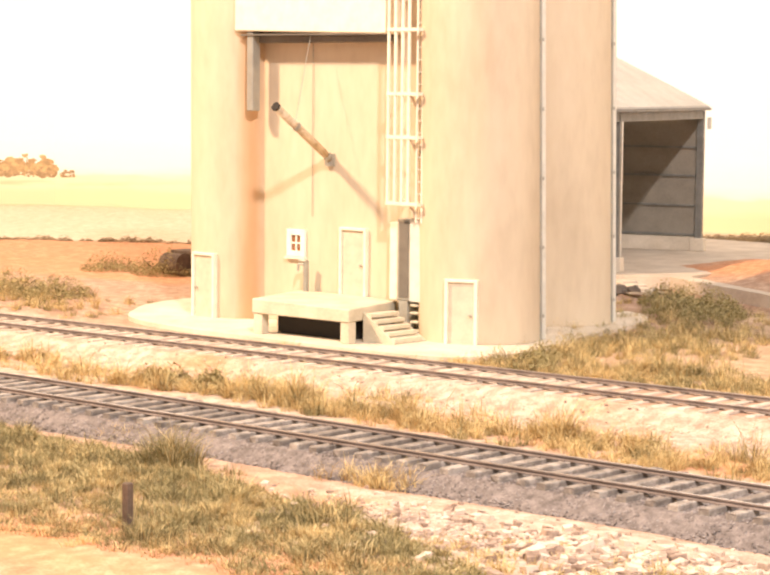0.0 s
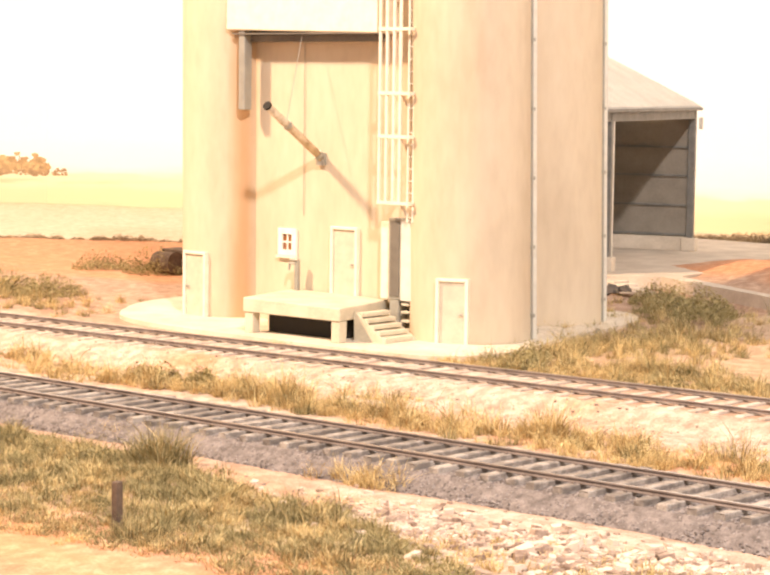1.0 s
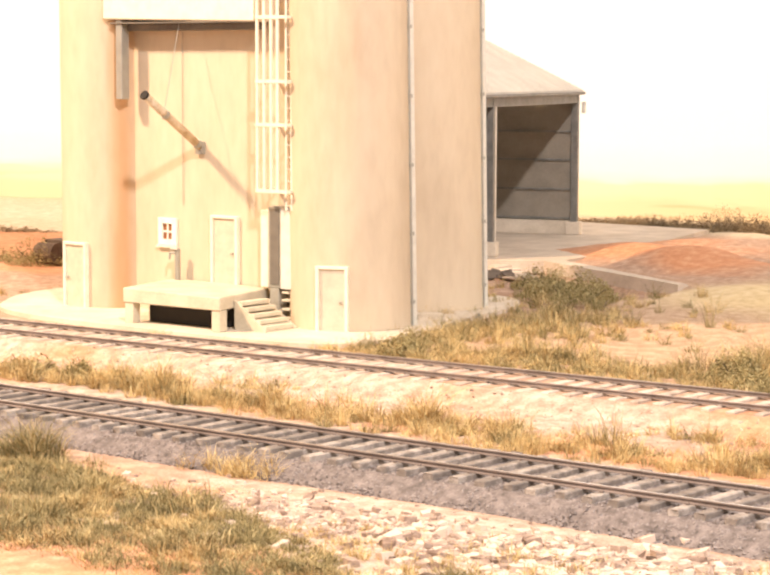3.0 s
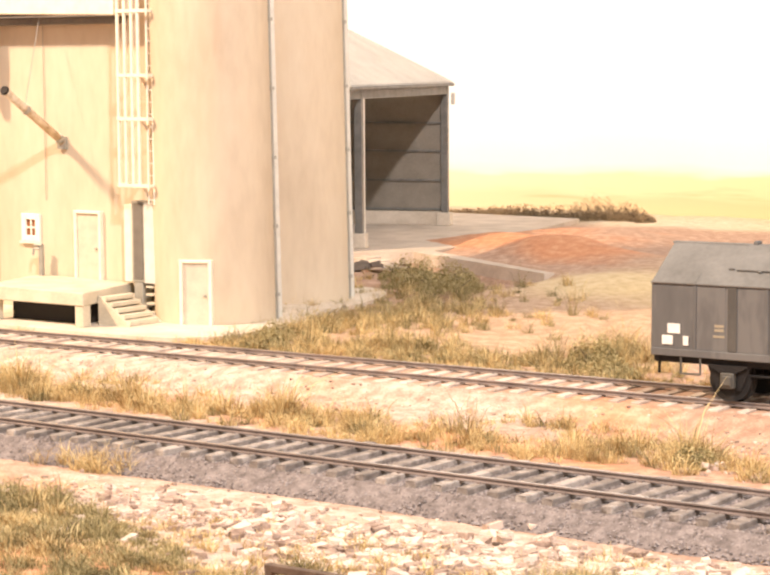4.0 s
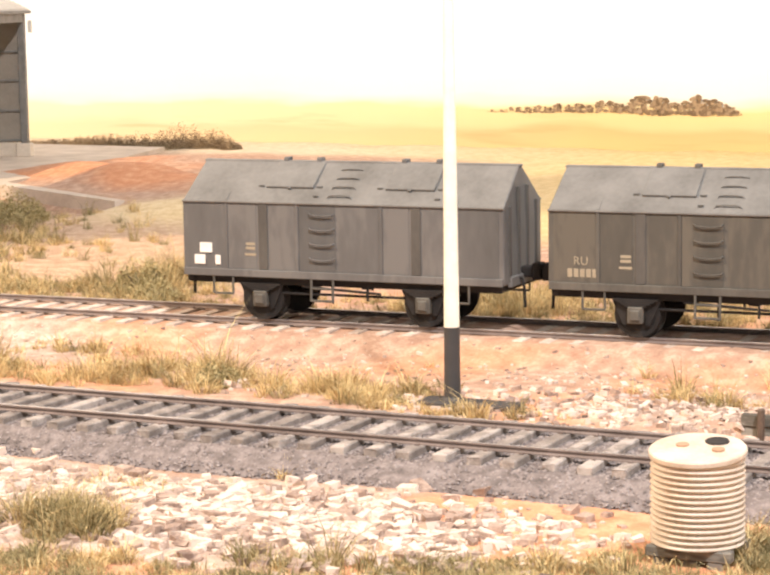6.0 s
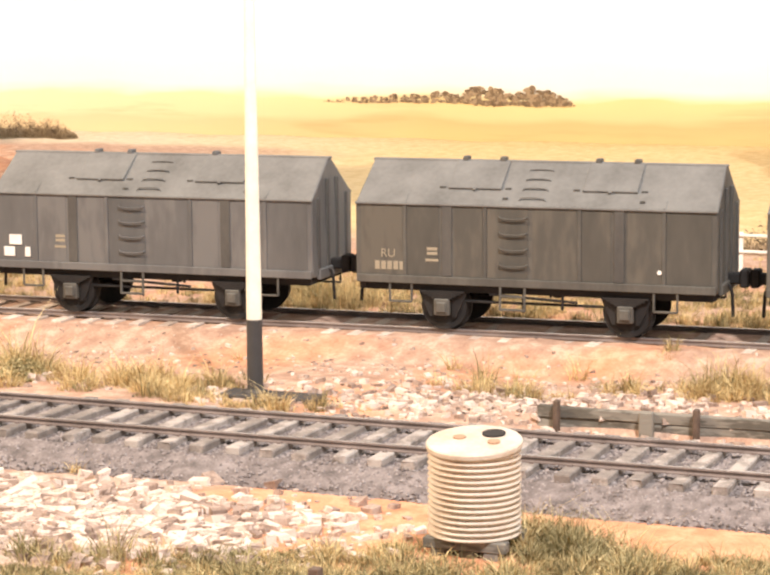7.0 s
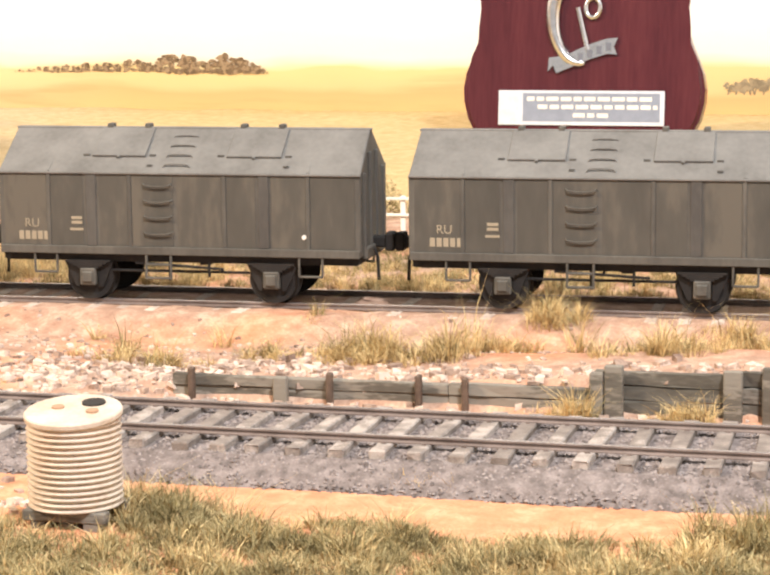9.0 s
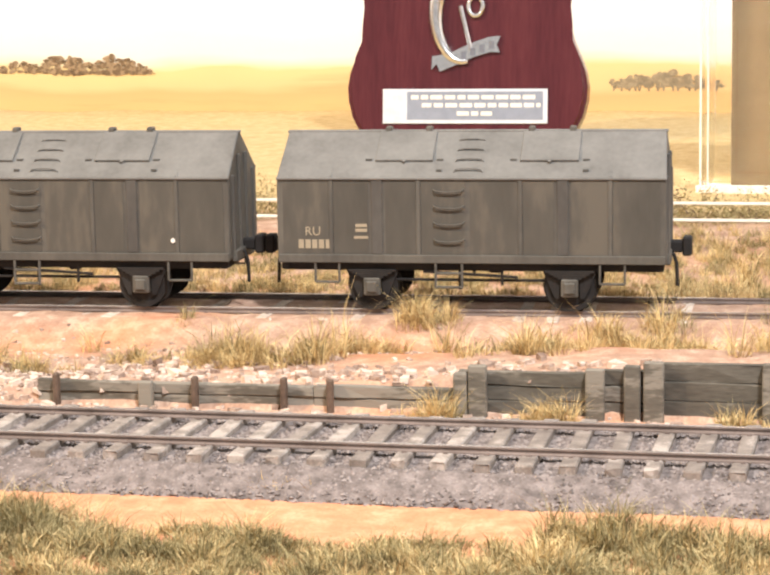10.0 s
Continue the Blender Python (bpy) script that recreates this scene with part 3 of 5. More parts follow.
def build_ballast():
    rnd = random.Random(9)
    bm = bmesh.new()
    rows = [(-22.2, -6.0), (-19.0, -4.0), (-15.2, -2.25), (-8, -2.05), (0, -2.0), (8, -2.05), (15.4, -2.3), (20, -4.6), (24, -6.0)]
    xs = np.arange(-700, 400, 2.6)
    grid = [[bm.verts.new((x, y + (0.9 * noise.noise((x / 9, y, 3)) if abs(y) > 16 else 0), z + 0.22 * noise.noise((x / 1.7, y / 1.3, 5)))) for y, z in rows] for x in xs]
    for a, b in zip(grid, grid[1:]):
        for i in range(len(rows) - 1):
            bm.faces.new((a[i], b[i], b[i + 1], a[i + 1]))
    tagged(part("ballast_bed", bm, M_BALLAST, None, "grey stone ballast bed under the running line"), "", "ballast", "", "structure")
    verts, faces = [], []
    for _ in range(52000):
        x = rnd.uniform(-430, 125)
        y = rnd.uniform(-22, 20.5)
        ay = abs(y)
        z = -1.98 - 0.26 * (ay / 15) ** 4 if ay < 15 else -2.24 - (ay - 15) * 0.47
        if ay < 14.6 and (x - SLEEPER_X0) % SLEEPER_PITCH < 1.5:
            continue
        add_stone(verts, faces, rnd, x, y, z, 0.2 + 0.3 * rnd.random() ** 2)
    raw("ballast_stones", verts, faces, M_BSTONE, "loose grey crushed stone between the sleepers", "ballast", "stuff")


def add_stone(verts, faces, rnd, x, y, z, r):
    b = len(verts)
    q = [rnd.uniform(0.65, 1.25) * r for _ in range(6)]
    a = rnd.uniform(0, 6.28)
    c, s = math.cos(a), math.sin(a)
    for dx, dy, dz in ((q[0], 0, 0), (-q[1], 0, 0), (0, q[2], 0), (0, -q[3], 0), (0.2 * r, 0.1 * r, 0.75 * q[4]), (0, 0, -0.6 * q[5])):
        verts.append((x + dx * c - dy * s, y + dx * s + dy * c, z + dz))
    for f in ((0, 2, 4), (2, 1, 4), (1, 3, 4), (3, 0, 4), (2, 0, 5), (1, 2, 5), (3, 1, 5), (0, 3, 5)):
        faces.append(tuple(b + k for k in f))


def add_block(verts, faces, rnd, x, y, z, r):
    """A flat broken stone with six uneven sides."""
    b = len(verts)
    a, tilt = rnd.uniform(0, 6.28), rnd.uniform(-0.35, 0.35)
    c, s = math.cos(a), math.sin(a)
    long_, wide, tall = r * rnd.uniform(0.8, 1.25), r * rnd.uniform(0.5, 0.9), r * rnd.uniform(0.35, 0.7)
    for k in (-1, 1):
        for i, j in ((-1, -1), (1, -1), (1, 1), (-1, 1)):
            f = rnd.uniform(0.65, 1.1) * (0.8 if k > 0 else 1.0)
            dx, dy, dz = i * long_ * f, j * wide * rnd.uniform(0.65, 1.1), k * tall * rnd.uniform(0.7, 1.1)
            verts.append((x + dx * c - dy * s, y + dx * s + dy * c, z + 0.25 * r + dz + tilt * dx))
    for f in ((3, 2, 1, 0), (4, 5, 6, 7), (0, 1, 5, 4), (1, 2, 6, 5), (2, 3, 7, 6), (3, 0, 4, 7)):
        faces.append(tuple(b + k for k in f))


SLEEPER_PITCH, SLEEPER_X0 = 5.82, -697.0
build_track("main_track", "running line with weathered grey sleepers", 0, 0, 0, -700, 400, SLEEPER_PITCH, M_SLEEP, 0.1, 4, 3.0)
build_track("siding_track", "dusty siding with half-buried pale sleepers", SIDING_Y, SIDING_TURN, 0, -700, 400, 6.1, M_SLEEP2, 0.4, 6, 2.0)
build_ballast()


# ---------------------------------------------------------------- silo
def add_door(silo, x, y, z, w, h, turn, handed=1):
    bm = boxes((-w / 2, -0.2, 0, w / 2, 1.2, h - 0.9))
    leaf = part("door", bm, M_DOOR, silo, "plain pale painted door in a cream frame")
    leaf.matrix_basis = pose(x * MM, y * MM, z * MM, 0, 0, turn)
    f = 1.1
    part("frame", boxes((-w / 2 - f, -0.9, -0.3, -w / 2, 1.2, h), (w / 2, -0.9, -0.3, w / 2 + f, 1.2, h), (-w / 2, -0.9, h - 0.9, w / 2, 1.2, h), bevel=0.12), M_CREAM, leaf)
    bm = bmesh.new()
    rod(bm, (handed * (w / 2 - 1.1), -0.9, h * 0.45), (handed * (w / 2 - 1.1), -0.2, h * 0.45), 0.3, 8)
    box(bm, handed * (w / 2 - 1.1) - 0.5, -1.0, h * 0.45 - 0.18, handed * (w / 2 - 1.1) + 0.5, -0.7, h * 0.45 + 0.18)
    part("door_handle", bm, M_PIPE, leaf, "small dark lever handle")
    return leaf


def build_silo():
    silo = thing("grain_silo", "cream weathered concrete grain silo with rust streaks", "silo", -400, 190, -5)
    ox, oy, oz = -400, 190, -5

    def put(name, bm, mat, label="", smooth=False, parent=silo):
        bmesh.ops.translate(bm, vec=(-ox, -oy, -oz), verts=bm.verts)
        return part(name, bm, mat, parent, label, smooth)

    conc = M_CONC.copy()
    conc.name = "rust_streaked_concrete"
    nt = conc.node_tree
    bsdf = nt.nodes["Principled BSDF"]
    base = bsdf.inputs["Base Color"].links[0].from_socket
    geo = nt.nodes.new("ShaderNodeNewGeometry")
    mp = nt.nodes.new("ShaderNodeMapping")
    mp.inputs["Scale"].default_value = (1, 1, 0.06)
    nt.links.new(geo.outputs["Position"], mp.inputs[0])
    no = nt.nodes.new("ShaderNodeTexNoise")
    no.inputs["Scale"].default_value, no.inputs["Detail"].default_value = 1 / (14 * MM), 3
    nt.links.new(mp.outputs[0], no.inputs["Vector"])
    sep = nt.nodes.new("ShaderNodeSeparateXYZ")
    nt.links.new(geo.outputs["Position"], sep.inputs[0])
    near = nt.nodes.new("ShaderNodeMath")
    near.operation = "ADD"
    near.inputs[1].default_value = 0.4425
    nt.links.new(sep.outputs["X"], near.inputs[0])
    ab = nt.nodes.new("ShaderNodeMath")
    ab.operation = "ABSOLUTE"
    nt.links.new(near.outputs[0], ab.inputs[0])
    band = nt.nodes.new("ShaderNodeMapRange")
    band.inputs["From Min"].default_value, band.inputs["From Max"].default_value = 0.0050, 0.0004
    band.inputs["To Min"].default_value, band.inputs["To Max"].default_value = 0.0, 0.66
    nt.links.new(ab.outputs[0], band.inputs[0])
    tot = nt.nodes.new("ShaderNodeMath")
    tot.operation = "ADD"
    nt.links.new(band.outputs[0], tot.inputs[0])
    nt.links.new(no.outputs[0], tot.inputs[1])
    k = nt.nodes.new("ShaderNodeMapRange")
    k.inputs["From Min"].default_value, k.inputs["From Max"].default_value, k.inputs["To Max"].default_value = 0.58, 1.12, 0.62
    nt.links.new(tot.outputs[0], k.inputs[0])
    mix = nt.nodes.new("ShaderNodeMix")
    mix.data_type = "RGBA"
    mix.inputs["B"].default_value = (0.50, 0.24, 0.08, 1)
    nt.links.new(k.outputs[0], mix.inputs["Factor"])
    nt.links.new(base, mix.inputs["A"])
    nt.links.new(mix.outputs["Result"], bsdf.inputs["Base Color"])

    TOP = 205

    def loading_house():                                      # hangs slightly out of level
        bm = boxes((-446.6, 169.6, 88.5, -380.6, 200, 140), bevel=0.4)
        for v in bm.verts:
            if v.co.z < 100:
                v.co.z += 0.9 - 1.4 * (v.co.x + 446.6) / 66
        return bm

    def plumb(bm, lean=0.021):                                # the outer bins lean a little
        for v in bm.verts:
            v.co.x -= lean * (v.co.z + 5)
        return bm

    for cx, cy, r in ((-457, 187, 19), (-356, 187, 19), (-372, 245, 20), (-452, 245, 20)):
        bm = lathe(bmesh.new(), [(r, -5), (r, -4.9), (r, 40), (r, 90), (r, TOP - 0.1), (r, TOP)], 64, cx, cy)
        put("bin", plumb(bm) if cx > -400 else plumb(bm, 0.006), conc, "", True)
    put("front_wall", boxes((-441, 178, -5, -371, 190, TOP)), conc)
    put("infill_wall", boxes((-450, 190, -5, -366, 245, TOP)), conc)
    put("headhouse", loading_house(), M_CREAM, "overhanging cream sheeted loading house")
    # dark sheet and strip carry the loading house's shadow band as colour
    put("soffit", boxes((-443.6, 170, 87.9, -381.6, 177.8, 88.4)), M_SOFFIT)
    put("soffit_beam", boxes((-440.6, 173.4, 85.6, -383, 177.9, 87.85), bevel=0.15), M_SOFFIT, "dark strip painting the shade under the loading house")
    # window
    x0, x1, z0, z1, y = -429.6, -421.4, 16.6, 25.4, 178
    win = put("window", boxes((x0, y - 0.9, z0, x0 + 2.0, y + 0.4, z1), (x1 - 2.0, y - 0.9, z0, x1, y + 0.4, z1), (x0 + 2, y - 0.9, z0, x1 - 2, y + 0.4, z0 + 1.8),
                              (x0 + 2, y - 0.9, z1 - 1.9, x1 - 2, y + 0.4, z1), bevel=0.1), M_WHITE, "small four-pane window in a white frame")
    put("pane", boxes((x0 + 2, y - 0.25, z0 + 1.8, x1 - 2, y - 0.1, z1 - 1.9)), plain("brown_tinted_glass", (0.26, 0.11, 0.045), 0.2), "", False, win)
    cx, cz = (x0 + x1) / 2, (z0 + z1) / 2 - 0.05
    put("glazing_bar", boxes((cx - 0.25, y - 0.6, z0 + 1.8, cx + 0.25, y - 0.26, z1 - 1.9), (x0 + 2, y - 0.6, cz - 0.25, cx - 0.25, y - 0.26, cz + 0.25), (cx + 0.25, y - 0.6, cz - 0.25, x1 - 2, y - 0.26, cz + 0.25)), M_WHITE, "", False, win)
    put("sill", boxes((x0 - 0.4, y - 1.3, z0 - 0.8, x1 + 0.3, y + 0.3, z0 - 0.05)), M_CREAM, "", False, win)
    # doors
    a = radians(21)
    for dx, dy, dz, w, h, turn, hd in ((-400.2, 177.4, 5.6, 9.4, 21.6, 0, 1), (-356 + 19 * math.sin(a), 187 - 19 * math.cos(a), -5, 8.2, 19.6, 21, 1),
                                       (-457 - 1.6, 168.1, -5, 9.2, 21.4, -4, -1)):
        add_door(silo, dx - ox, dy - oy, dz - oz, w, h, turn, hd)
    # channels and downpipes on the bins
    for (cx, cy, r) in ((-356, 187, 19), (-372, 245, 20)):
        d = radians(36)
        ux, uy = math.cos(d), math.sin(d)
        bx, by = cx + (r - 0.3) * ux, cy + (r - 0.3) * uy
        bm = boxes((bx - 1.2, by - 1.1, -5, bx + 1.2, by + 1.1, TOP), bevel=0.15)
        put("cable_channel", plumb(bm), M_STRIP, "pale grey steel channel")
        d = radians(24)
        px_, py_ = cx + (r + 0.2) * math.cos(d), cy + (r + 0.2) * math.sin(d)
        bm = rod(bmesh.new(), (px_, py_, -5), (px_, py_, TOP), 0.45, 8)
        for z in range(2, 200, 21):
            box(bm, px_ - 0.75, py_ - 0.75, z, px_ + 0.75, py_ + 0.75, z + 1.1)
        put("downpipe", plumb(bm), M_PIPE, "thin grey downpipe with brackets")
    put("duct", boxes((-441.6, 170.5, 63.6, -438.8, 174, 140), bevel=0.2), M_PIPE, "grey steel duct beside the loading house")
    # loading spout
    sp = bmesh.new()
    a, b = Vector((-410.7, 177.6, 48.6)), Vector((-408.9, 150.5, 65.4))
    rod(sp, a, b, 1.3, 16)
    spout = put("loading_spout", sp, M_RUSTPIPE, "weathered steel grain spout raised on a cable", True)
    col = bmesh.new()
    for t in (0.05, 0.62):
        rod(col, a.lerp(b, t), a.lerp(b, t + 0.04), 1.55, 16)
    box(col, a.x - 1.6, 176.6, a.z - 2.2, a.x + 1.6, 178.2, a.z + 1.8)
    put("collar", col, M_PIPE, "dark steel collars", False, spout)
    # flat near-black disc paints the shade inside the open pipe
    m = rod(bmesh.new(), a.lerp(b, 0.985), a.lerp(b, 1.01), 1.45, 16)
    put("mouth", m, M_DARK, "", False, spout)
    put("hoist_cable", rods([(a.lerp(b, 0.66), (-414.5, 172, 88)), ((-418.6, 177.6, 88), (-418.6, 177.6, 30))], 0.11, 5), M_PIPE, "thin steel hoisting cable", False, spout)
    return silo


SILO = build_silo()


def build_dock():
    d = thing("loading_platform", "pale concrete loading platform on stub walls before the silo", "platform", -393, 160, -5)
    bm = boxes((-20.4, -15, 6.4, 20.4, 17.4, 10.4), bevel=0.25)
    for v in bm.verts:                                        # the back edge is shifted towards the old doorway
        v.co.x -= 9.0 * (v.co.y + 15) / 32.4
        v.co.z += 0.5 * smooth(10, -20, v.co.x) * (v.co.z > 8)
    part("deck", bm, M_PLAT, d)
    for x in (-20, 16.5):
        part("leg", boxes((x, -14.6, 0, x + 3.5, -11.4, 6.4), bevel=0.15), M_PLAT, d)
        part("end_wall", boxes((x - 7.0, 3.0, 0, x - 4.3, 17.2, 6.4)), M_PLAT, d)
    # dark sheets put the shade of the platform's underside into colour
    part("back_wall", boxes((-16.2, -7.6, 0, 13.3, -6.8, 6.3), (12.6, -6.6, 0.1, 13.4, 2.8, 6.3)), M_DARK, d, "dark sheets painting the shade under the platform")
    st = thing("concrete_steps", "worn concrete steps up to the loading platform", "steps", -374.6, 162.5, -5)
    for i in range(5):
        z = 10.2 * (5 - i) / 6
        part("step", boxes((0.1 + i * 2.35, -8.2, z - 1.3, 0.1 + (i + 1) * 2.35 + 0.3, 4.6, z), bevel=0.12), M_PLAT, st)
    side = bmesh.new()
    prism(side, [(0.1, 0), (12.5, 0), (12.5, 0.5), (0.1, 8.9)], "y", -9.0, -8.2)
    part("stringer", side, M_PLAT, st)
    side = bmesh.new()
    prism(side, [(0.1, 0), (12.0, 0), (12.0, 0.35), (0.1, 7.4)], "y", -8.19, 6.3)
    part("core", side, M_PLAT, st)
    sp = thing("standpipe", "grey standpipe with a small tap on the platform", "standpipe", -418.2, 174.5, 5.4)
    part("post", boxes((-0.75, -0.7, 0, 0.75, 0.7, 10.4), bevel=0.12), M_PIPE, sp)
    bm = rods([((-0.4, -0.6, 9.2), (-2.2, -1.2, 9.2)), ((-2.2, -1.2, 9.4), (-2.4, -1.3, 7.0)), ((-2.0, -1.2, 10.4), (0.9, -0.6, 10.4))], 0.4, 8)
    part("tap", bm, M_PIPE, sp, "dark cast tap")


build_dock()


def build_cage_and_cabinet():
    c = thing("caged_ladder", "cream painted caged steel ladder up the silo", "ladder", -371.5, 170, 36)
    x0, x1 = -6.2, 6.0
    for x in (x0, -3.4, -0.6, 2.0):
        part("cage_bar", boxes((x - 0.42, -2.6, 0, x + 0.42, -2.0, 104)), M_CREAM, c)
    for x in (3.0, 5.2):
        part("stile", rod(bmesh.new(), (x, 0.5, -5.5), (x, 0.5, 104), 0.36, 8), M_CREAM, c)
    for z in (0.4, 20.6, 33.8, 53.2, 72, 91):
        part("hoop", boxes((x0 - 0.5, -2.75, z - 0.5, x1, -1.9, z + 0.5), (x1 - 0.7, -1.9, z - 0.5, x1, 4.2, z + 0.5), (x0 - 0.5, -1.9, z - 0.5, x0 + 0.2, 7.6, z + 0.5)), M_CREAM, c)
    for i in range(28):
        part("rung", rod(bmesh.new(), (3.0, 0.5, -4 + i * 3.7), (5.2, 0.5, -4 + i * 3.7), 0.22, 6), M_CREAM, c)
    k = thing("switch_cabinet", "tall grey steel switch cabinet standing open", "cabinet", -372.5, 173.5, -5)
    part("body", boxes((-5.2, -1.0, 11.2, 0.2, 3.6, 36.4), bevel=0.2), M_CAB, k)
    # thin dark sheet on the solid body paints the cabinet's inner shade
    part("recess", boxes((-4.2, -1.25, 12.2, -0.6, -1.02, 35.6)), plain("painted_cabinet_shade", (0.17, 0.15, 0.12), 0.8), k, "dark sheet painting the shade inside the open cabinet")
    part("door_panel", boxes((0.3, -1.6, 11.0, 5.4, -0.6, 36.2), bevel=0.2), M_STRIP, k, "hinged pale grey door panel")
    part("cream_panel", boxes((-9.4, 0.2, 11.0, -5.5, 3.9, 35.0), bevel=0.2), M_CREAM, k, "cream side panel")
    part("pedestal", boxes((-4.6, -0.8, 0, -1.0, 3.4, 11.2), bevel=0.15), M_CAB, k)
    for z in (1.6, 4.4, 7.2, 9.6):
        part("bracket", boxes((0.5, -1.2, z, 3.4, 2.5, z + 0.7), bevel=0.1), M_PLAT, k)


build_cage_and_cabinet()
def build_slab():
    bm = bmesh.new()
    out = [(-512, 196), (-486, 158), (-470, 146), (-440, 139), (-345, 137), (-327, 146), (-323, 163), (-334, 200), (-350, 285), (-400, 290), (-500, 290)]
    for _ in range(3):                                        # corners cut round
        out = [(p[0] + (q[0] - p[0]) * f, p[1] + (q[1] - p[1]) * f) for p, q in zip(out, out[1:] + out[:1]) for f in (0.25, 0.75)]
    prism(bm, out, "z", -8, -5)
    tagged(part("silo_apron", bm, M_SLAB, None, "pale concrete apron round the silo"), "", "paving", "", "structure")
    # shed apron, edge wall and steps
    bm = bmesh.new()
    prism(bm, [(-620, 372), (-470, 362), (-440, 384), (-425, 394), (-333, 344), (-331, 347.5), (-420, 401), (-430, 470), (-462, 590), (-620, 600)], "z", -8, -3.0)
    tagged(part("shed_apron", bm, M_APRON, None, "raised pale concrete loading apron with an edge wall"), "", "paving", "", "structure")
    for i in range(4):
        bm = boxes((-436 + i * 5, 366 + i * 2 - i * 5, -7, -428 + i * 7, 376 - i * 4, -3.6 - i * 0.7), bevel=0.2)
        ob = part("apron_step", bm, M_APRON, None, "worn concrete step beside the shed apron")
        tagged(ob, "", "step", "apron steps")
    rnd = random.Random(31)
    verts, faces = [], []
    for _ in range(26):
        add_block(verts, faces, rnd, -418 + rnd.uniform(-12, 10), 340 + rnd.uniform(-10, 12), -4.8, rnd.uniform(1.2, 3.0))
    raw("rubble_heap", verts, faces, plain("dark_rubble", (0.16, 0.13, 0.10), 0.9), "dark broken rubble beside the apron", "rubble", "stuff")
    tagged(part("dropped_post", rod(bmesh.new(), (-336, 226, -4.4), (-330, 218, -3.6), 1.0, 8), M_TIMBER, None, "short grey timber lying on the apron"), "", "post")


build_slab()


def build_shed():
    """Local origin at the open corner post; y runs back along the open side, x into the shed."""
    s = thing("open_shed", "tall steel bulk shed with an open side and pale roof", "shed", -493, 524, -3, 18)
    d, near = -104, -150
    part("end_wall", boxes((d, -1.6, 6.5, -4.4, -0.6, 62)), M_SHED, s, "dark steel sheeted end wall")
    for z in (7.0, 20.6, 34.4, 47.6):
        part("girt", boxes((-62, -2.7, z, -4.6, -1.62, z + 0.9)), M_SHEDFRAME, s)
    part("plinth", boxes((-62, -3.2, 0, -5.0, -0.5, 6.4), bevel=0.2), M_SLAB, s, "pale concrete plinth wall")
    part("rear_wall", boxes((d - 1.2, near, 0, d, -0.6, 62)), M_SHED, s)
    part("near_wall", boxes((d, near, 0, -1.2, near + 1.2, 62)), M_SHED, s, "dark steel sheeted side wall")
    for y in (-3.0, -133.0):
        post = part("post", boxes((-4.2, y, 6.0, -1.0, y + 2.8, 65), bevel=0.1), M_SHEDFRAME, s)
        part("footing", boxes((-6.2, y - 1.4, 0, 0.6, y + 3.6, 6.0), bevel=0.25), M_SLAB, post, "pale concrete footing")
    part("inner_post", boxes((-3.4, -129.0, 0, -1.4, -127.2, 65)), M_STRIP, s, "pale grey post")
    part("eave_beam", boxes((-3.8, near, 61.4, -1.2, -3.2, 65.2)), M_SHEDFRAME, s)
    bm = bmesh.new()
    prism(bm, [(0.6, 66.2), (-52, 98.6), (-105, 66.2), (-105, 67.2), (-52, 99.6), (0.6, 67.2)], "y", near - 2, 1.0)
    for v in bm.verts:                                        # hipped far end
        if v.co.y > -1 and abs(v.co.x + 52) < 1:
            v.co.y -= 48
    part("roof", bm, M_ROOF, s, "pale corrugated roof sheeting")
    bm = bmesh.new()
    for i in range(76):
        y = near - 1 + i * 1.97
        k = min(1.0, max(0.03, (0.0 - y) / 48))
        prism(bm, [(0.6, 67.2), (0.6 - 52.6 * k, 67.2 + 32.4 * k), (0.6 - 52.6 * k, 67.5 + 32.4 * k), (0.6, 67.5)], "y", y, y + 0.7)
    tagged(part("roof_rib", bm, M_ROOF, s), kind="stuff")
    part("gable", prism(bmesh.new(), [(-1.4, 62), (-1.4, 65.5), (-52, 97), (-104, 65.5), (-104, 62)], "y", near, near + 1.2), M_SHED, s)
    part("hip_plate", boxes((d, -1.6, 62, -1.4, -0.4, 66.0)), M_SHED, s)
    part("gutter", boxes((0.1, near - 2, 65.2, 1.4, 1.6, 66.6), bevel=0.2), M_SHEDFRAME, s)
    part("downpipe_head", boxes((-0.6, 1.7, 56.5, 1.2, 3.2, 62.0), bevel=0.2), M_STRIP, s, "pale rainwater head")
    return s


build_shed()


# ---------------------------------------------------------------- wagons
EAVE, SKIRT, RIDGE, HALF, LONG = 25.4, 9.4, 33.2, 11.4, 36.7


def roof_z(y):
    return EAVE + (RIDGE - EAVE) * (1 - abs(y) / HALF)


def text_mesh(words, size):
    cu = bpy.data.curves.new("lettering", "FONT")
    cu.body, cu.size, cu.extrude = words, size * MM, 0.03 * MM
    ob = bpy.data.objects.new("lettering", cu)
    scene.collection.objects.link(ob)
    bpy.context.view_layer.update()
    me = bpy.data.meshes.new_from_object(ob.evaluated_get(bpy.context.evaluated_depsgraph_get()))
    bpy.data.objects.remove(ob)
    me.materials.clear()
    me.materials.append(M_LABEL)
    return me


